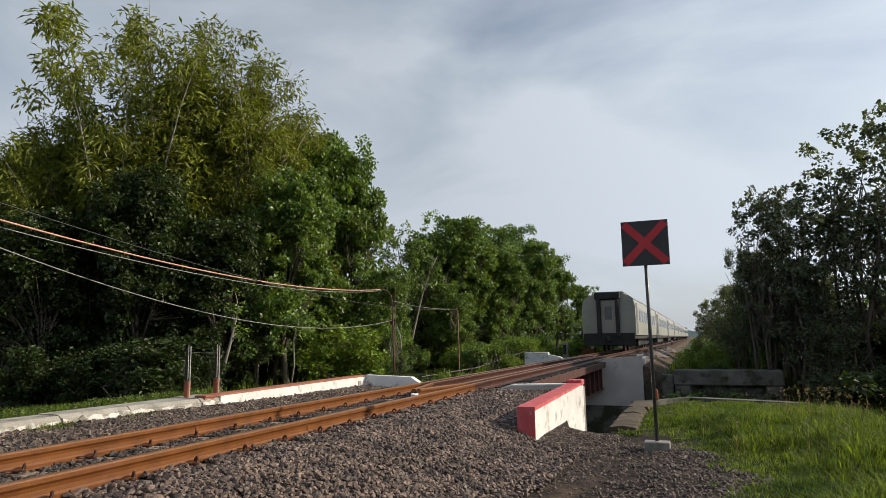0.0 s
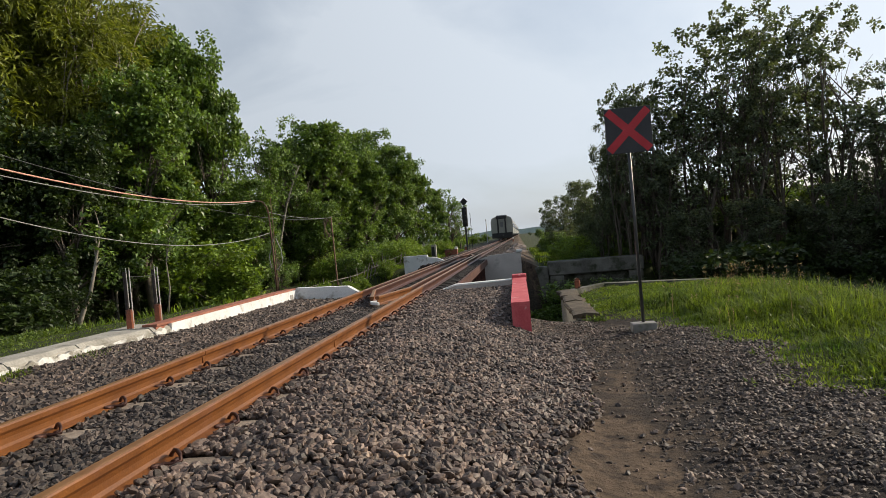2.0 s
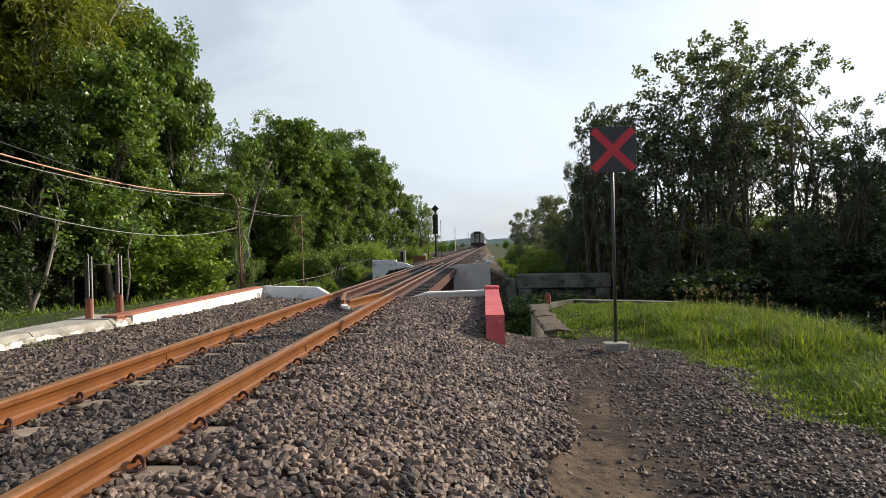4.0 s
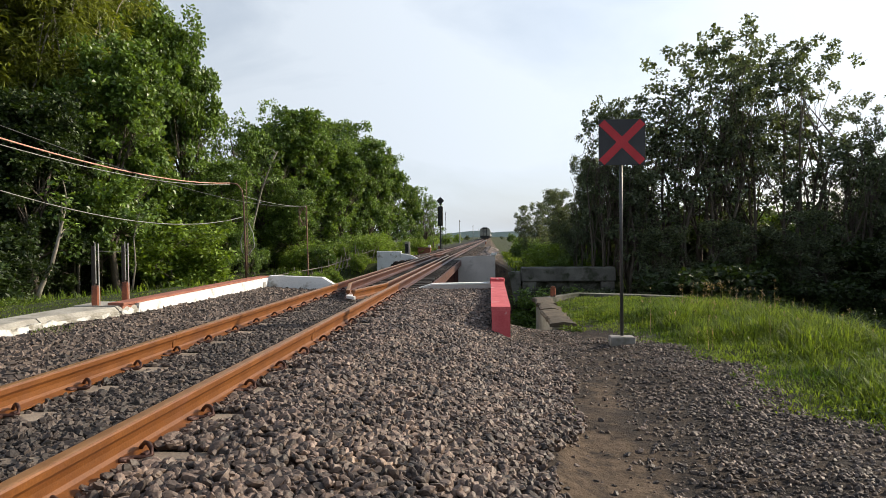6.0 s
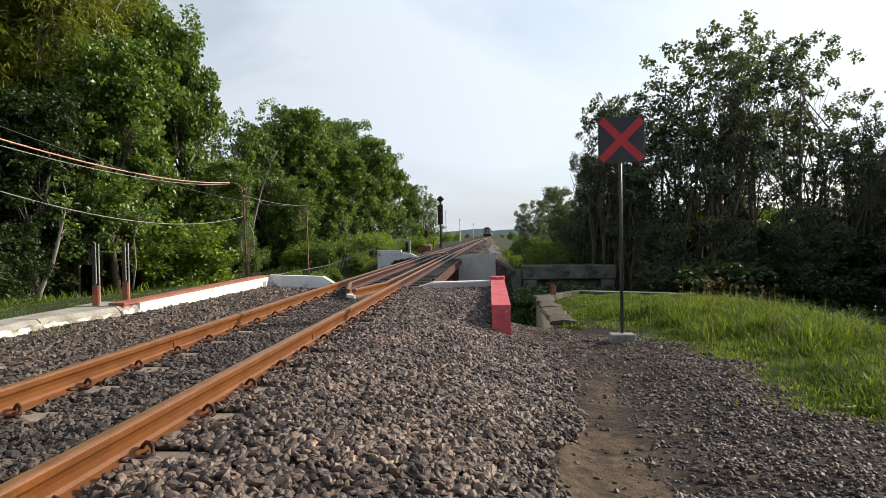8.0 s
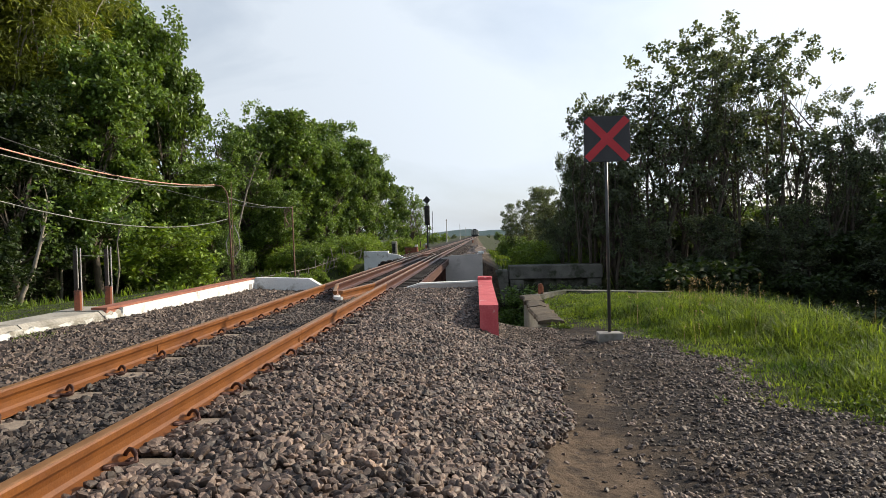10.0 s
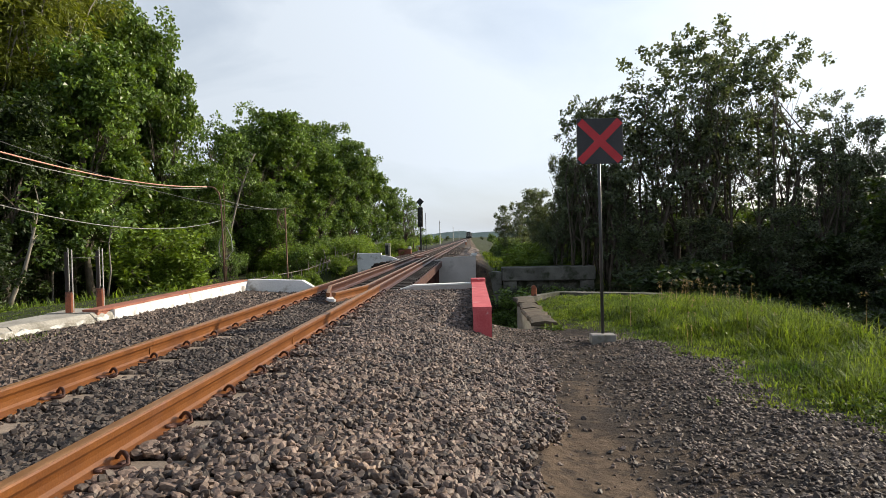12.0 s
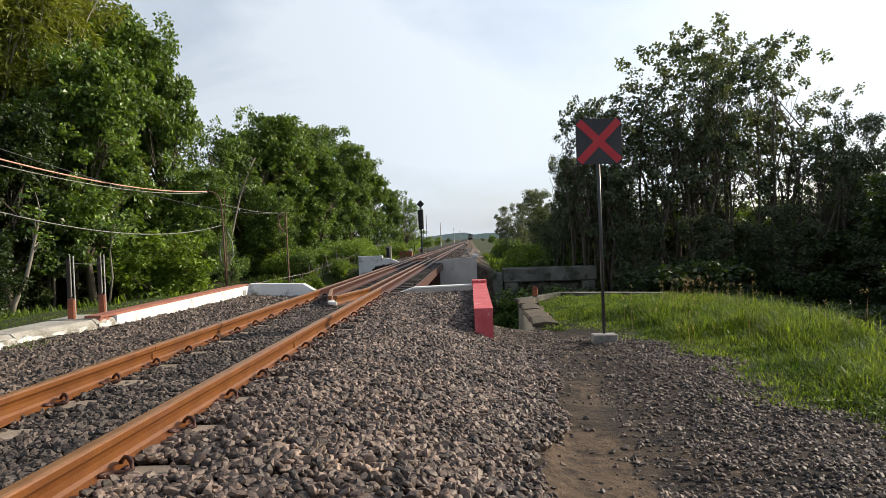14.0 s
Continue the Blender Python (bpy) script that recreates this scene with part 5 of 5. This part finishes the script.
def weeds(label, seed, n, area, keep, size, spread_by, per=16):
    rs = np.random.RandomState(seed)
    xs, ys = rs.uniform(area[0], area[1], n), rs.uniform(area[2], area[3], n)
    ok = keep(xs, ys)
    xs, ys = xs[ok], ys[ok]
    c = np.stack([xs, ys, ground_z(xs, ys) + rough(xs, ys) + spread_by * 0.5], 1)
    v, f = leaf_quads(rs, c, np.tile((spread_by, spread_by, spread_by * 0.6), (len(c), 1)) * rs.uniform(0.5, 1.4, (len(c), 1)), per, size, 0.26, -0.3)
    return tagged(new("weeds", raw_mesh("weeds", v, f, WEED)), label, "weeds", kind="stuff")


weeds("low leafy weeds among the grass", 21, 1700, (4.0, 9.0, -3.0, 11.5), lambda x, y: (x > grass_edge(y) + 0.05) & (np.sin(x * 2.1 + 1.3 * np.sin(y * 1.4)) + np.sin(y * 1.9 + x) > 0.1) & (y < np.interp(x, [6.8, 7.15, 7.3], [10.2, 7.8, 4.4])), 0.05, 0.12, 20)
weeds("sparse weeds at the edge of the gravel", 22, 260, (3.4, 5.2, -1.0, 7.0), lambda x, y: (x > grass_edge(y) - 0.45) & (np.sin(x * 7) * np.sin(y * 5) > 0.3), 0.05, 0.05, 9)
weeds("leafy weeds behind the kerb and wall", 23, 1500, (-9.5, -2.95, 0.0, 16.0), lambda x, y: (x > -3.2 - 0.55 * (y + 5)) & (x < -5.5) & (np.sin(x * 1.7 + y) + np.sin(y * 2.3) > 0.4), 0.08, 0.12)
weeds("yellow-green weeds overhanging the old retaining wall", 25, 130, (3.42, 3.75, 6.5, 10.3), lambda x, y: y > 0, 0.055, 0.06, 9)
weeds("small weeds by the dirt path", 24, 40, (2.75, 2.95, 1.5, 2.0), lambda x, y: y > 0, 0.03, 0.03, 5)
rs = np.random.RandomState(12)
sx, sy = rs.uniform(5.6, 8.3, 40), rs.uniform(4.5, 9.8, 40)
sx, sy = np.concatenate([sx - 1.0, np.clip(rs.normal(6.5, 0.4, 60), 5.4, 7.0), rs.normal(6.9, 0.15, 12)]), np.concatenate([sy, rs.normal(8.8, 0.6, 60), rs.uniform(2.0, 9.0, 12)])
hd = np.stack([sx, sy, ground_z(sx, sy) + np.concatenate([rs.uniform(0.15, 0.55, 100), rs.uniform(0.35, 0.7, 12)])], 1)
v, f = leaf_quads(rs, hd, np.tile((0.016, 0.016, 0.045), (len(hd), 1)), 7, 0.026, 0.28, -0.8)
tagged(new("seed_heads", raw_mesh("seed_heads", v, f, STRAW)), "pale dry seed heads above the long grass", "grass", kind="stuff")
st, sf = blades(rs, sx, sy, hd[:, 2] - ground_z(sx, sy), 0.005, 0.12)
tagged(new("grass_stalks", raw_mesh("grass_stalks", st, sf, STRAW)), "thin dry grass stalks", "grass", kind="stuff")


# ---- ballast stones ----
BLOCK = bmesh.new()
for a, b in ((-1, -1), (-1, 1), (1, -1), (1, 1)):
    for co in ((a, b, 0), (a, 0, b), (0, a, b)):
        BLOCK.verts.new(Vector(co) * 0.74)
bmesh.ops.convex_hull(BLOCK, input=BLOCK.verts)
bmesh.ops.triangulate(BLOCK, faces=BLOCK.faces)
BLOCK.verts.index_update()
BLOCK_V = np.array([v.co[:] for v in BLOCK.verts])
BLOCK_F = np.array([[v.index for v in f.verts] for f in BLOCK.faces])
BLOCK.free()
ROUND = bmesh.new()
bmesh.ops.create_icosphere(ROUND, subdivisions=2, radius=1.0)
ROUND_V = np.array([v.co[:] for v in ROUND.verts])
ROUND_F = np.array([[v.index for v in f.verts] for f in ROUND.faces])
ROUND.free()
CHIP_V = np.array([(x, y, z) for x in (-1, 1) for y in (-1, 1) for z in (-1, 1)]) * 0.72
CHIP_F = np.array([(0, 1, 3), (0, 3, 2), (4, 6, 7), (4, 7, 5), (0, 4, 5), (0, 5, 1), (2, 3, 7), (2, 7, 6), (0, 2, 6), (0, 6, 4), (1, 5, 7), (1, 7, 3)])


def stones(label, seed, n, x0, x1, y0, y1, keep, small, large, sink=0.3, lift=0.0, material=None, fine=True):
    """Angular stones strewn on the ground."""
    rs = np.random.RandomState(seed)
    xs, ys = rs.uniform(x0, x1, n), rs.uniform(y0, y1, n)
    ok = keep(xs, ys, rs.random(n))
    xs, ys = xs[ok], ys[ok]
    n = len(xs)
    r = rs.uniform(small, large, (n, 1)) * rs.uniform(0.8, 1.2, (n, 1))
    scale = r * np.stack([rs.uniform(0.85, 1.4, n), rs.uniform(0.7, 1.05, n), rs.uniform(0.42, 0.68, n)], 1)
    shape_v, shape_f, cut = {2: (ROUND_V, ROUND_F, 0.035), True: (BLOCK_V, BLOCK_F, 0.17), False: (CHIP_V, CHIP_F, 0.3)}[fine]
    jag = 1 + rs.uniform(-cut, cut * 0.8, (n, len(shape_v), 3))
    v = shape_v[None] * jag
    for k in range(9 if fine == 2 else 0):          # broken faces
        d = rs.normal(size=(n, 3))
        d /= np.linalg.norm(d, axis=1, keepdims=True)
        over = np.maximum(np.einsum("nki,ni->nk", v, d) - rs.uniform(0.5, 0.85, (n, 1)), 0)
        v = v - over[:, :, None] * d[:, None, :]
    v = v * (1.25 if fine == 2 else 1.0) * scale[:, None, :]
    q = rs.normal(size=(n, 4)) * (1, 0.33, 0.33, 1)
    q /= np.linalg.norm(q, axis=1, keepdims=True)
    w, a, b, c = q.T
    rot = np.stack([1 - 2 * (b * b + c * c), 2 * (a * b - c * w), 2 * (a * c + b * w), 2 * (a * b + c * w), 1 - 2 * (a * a + c * c), 2 * (b * c - a * w), 2 * (a * c - b * w), 2 * (b * c + a * w), 1 - 2 * (a * a + b * b)], 1).reshape(n, 3, 3)
    v = np.einsum("nij,nkj->nki", rot, v)
    z = ground_z(xs, ys) + rough(xs, ys) + r[:, 0] * (0.5 - sink) + lift * rs.random(n)
    v += np.stack([xs, ys, z], 1)[:, None, :]
    f = shape_f[None] + (np.arange(n) * len(shape_v))[:, None, None]
    return tagged(new("ballast", raw_mesh("ballast", v.reshape(-1, 3), f.reshape(-1, 3), material or STONE)), label, "gravel", kind="stuff")


def path_clear(x, y):
    mid = np.interp(y, [-8, 0, 2, 4, 6], [2.75, 2.92, 3.15, 3.6, 4.0])
    half = np.interp(y, [-8, 0, 2, 3.6, 5], [0.42, 0.36, 0.28, 0.16, 0.0])
    return np.abs(x - mid + 0.1 * np.sin(y * 3.1)) - half


def off_rails(x):
    return np.minimum(np.abs(x - GAUGE), np.abs(x + GAUGE)) > 0.085


def off_sleepers(x, y):
    k = (y + 0.005) / SLEEPER_STEP
    return (np.abs(k - np.round(k)) * SLEEPER_STEP > 0.12) | (np.abs(x) > 1.02)


def off_ends(x, y, u, share):
    """Bare sleeper ends beside the rails, a share of them strewn with stones further out."""
    return off_sleepers(x, y) | ((np.abs(x) > 0.88) & (u < share))


def shoulder(x, y, u):
    return off_rails(x) & (path_clear(x, y) > -0.10 + 0.34 * u * u) & off_ends(x, y, u, 0.3) & ((x < 2.27) | (y < 4.89))


stones("loose grey-brown crushed stone ballast on the shoulder", 1, 15500, 0.65, 3.1, -3.2, -0.2, shoulder, 0.0155, 0.031, 0.2, 0.046, None, 2)
stones("loose grey-brown crushed stone ballast further along the shoulder", 11, 23500, 0.65, 3.1, -0.2, 3.4, shoulder, 0.017, 0.034, 0.2, 0.042, None, True)
stones("grey-brown crushed stone ballast nearer the bridge", 8, 17000, 0.65, 3.1, 3.4, 6.8, shoulder, 0.019, 0.036, 0.2, 0.030, None, True)
stones("grey-brown ballast behind the parapet", 2, 9000, 0.65, 2.27, 6.8, 8.75, lambda x, y, u: off_ends(x, y, u, 0.3), 0.020, 0.038, 0.2, 0.02, None, False)
stones("dark ballast between the rails", 3, 16000, -0.49, 0.49, -3.0, 8.9, lambda x, y, u: off_sleepers(x, y) | (u < np.where((x > -0.26) & (x < 0.34), 0.75, 0.04)), 0.016, 0.031, 0.3, 0.018, GAUGE_STONE, True)
stones("weathered grey ballast between the track and the kerb", 4, 25000, -2.40, -0.64, -1.0, 8.6, lambda x, y, u: off_rails(x) & (off_sleepers(x, y) | (u < 0.6)) & (x > -2.36 + 0.22 * ramp(2.9, 4.2, y)), 0.017, 0.034, 0.2, 0.02, OLD_STONE, False)
stones("ballast along the track towards the near end", 9, 9000, -2.3, 2.6, -9.0, -3.0, lambda x, y, u: off_rails(x) & (off_sleepers(x, y) | (u < 0.3)) & (path_clear(x, y) > 0.05), 0.022, 0.040, 0.2, 0.02, OLD_STONE, False)
stones("weathered ballast by the kerb at the near end", 10, 3500, -2.35, -0.64, -3.2, -1.0, lambda x, y, u: off_rails(x) & (off_sleepers(x, y) | (u < 0.6)), 0.022, 0.038, 0.2, 0.02, OLD_STONE, False)
stones("small dark stones trodden into the dirt", 5, 30000, 2.5, 5.6, -3.0, 6.6, lambda x, y, u: (path_clear(x, y) > 0.0) & (x < grass_edge(y) + 0.1) & (u < np.clip(0.25 + 0.9 * path_clear(x, y), 0.2, 0.85)) & ((y < 5.9) | (x < 3.6)), 0.009, 0.025, 0.40, 0.0, OLD_STONE, True)
stones("a few loose stones on the dirt path", 6, 2600, 2.3, 4.2, -2.0, 5.0, lambda x, y, u: (path_clear(x, y) < 0.05) & (u < 0.25 + 0.5 * (path_clear(x, y) > -0.15)), 0.006, 0.024, 0.3)
stones("ballast on the far track bed", 7, 9000, -2.3, 2.4, 24.6, 60.0, lambda x, y, u: off_rails(x), 0.025, 0.045, 0.2, 0.02, OLD_STONE, False)


# ---- movement ----
TRAIN = [(0.0, 34.3), (0.5, 46.8), (1.0, 59.6), (1.5, 72.4), (2.0, 85.2), (3.0, 110.8), (6.0, 185.5), (8.2, 239.5), (11.0, 309.0), (14.0, 383.0)]      # seconds, and where the last coach ends


def motions():
    for k, ob in enumerate(coaches + [loco]):
        ahead = k * (COACH_LEN + COACH_GAP)
        walk(ob, [(t, pose(BEND * max(y + ahead - 26, 0), y + ahead, 0, 0, 0, -math.degrees(BEND))) for t, y in TRAIN])


motions()
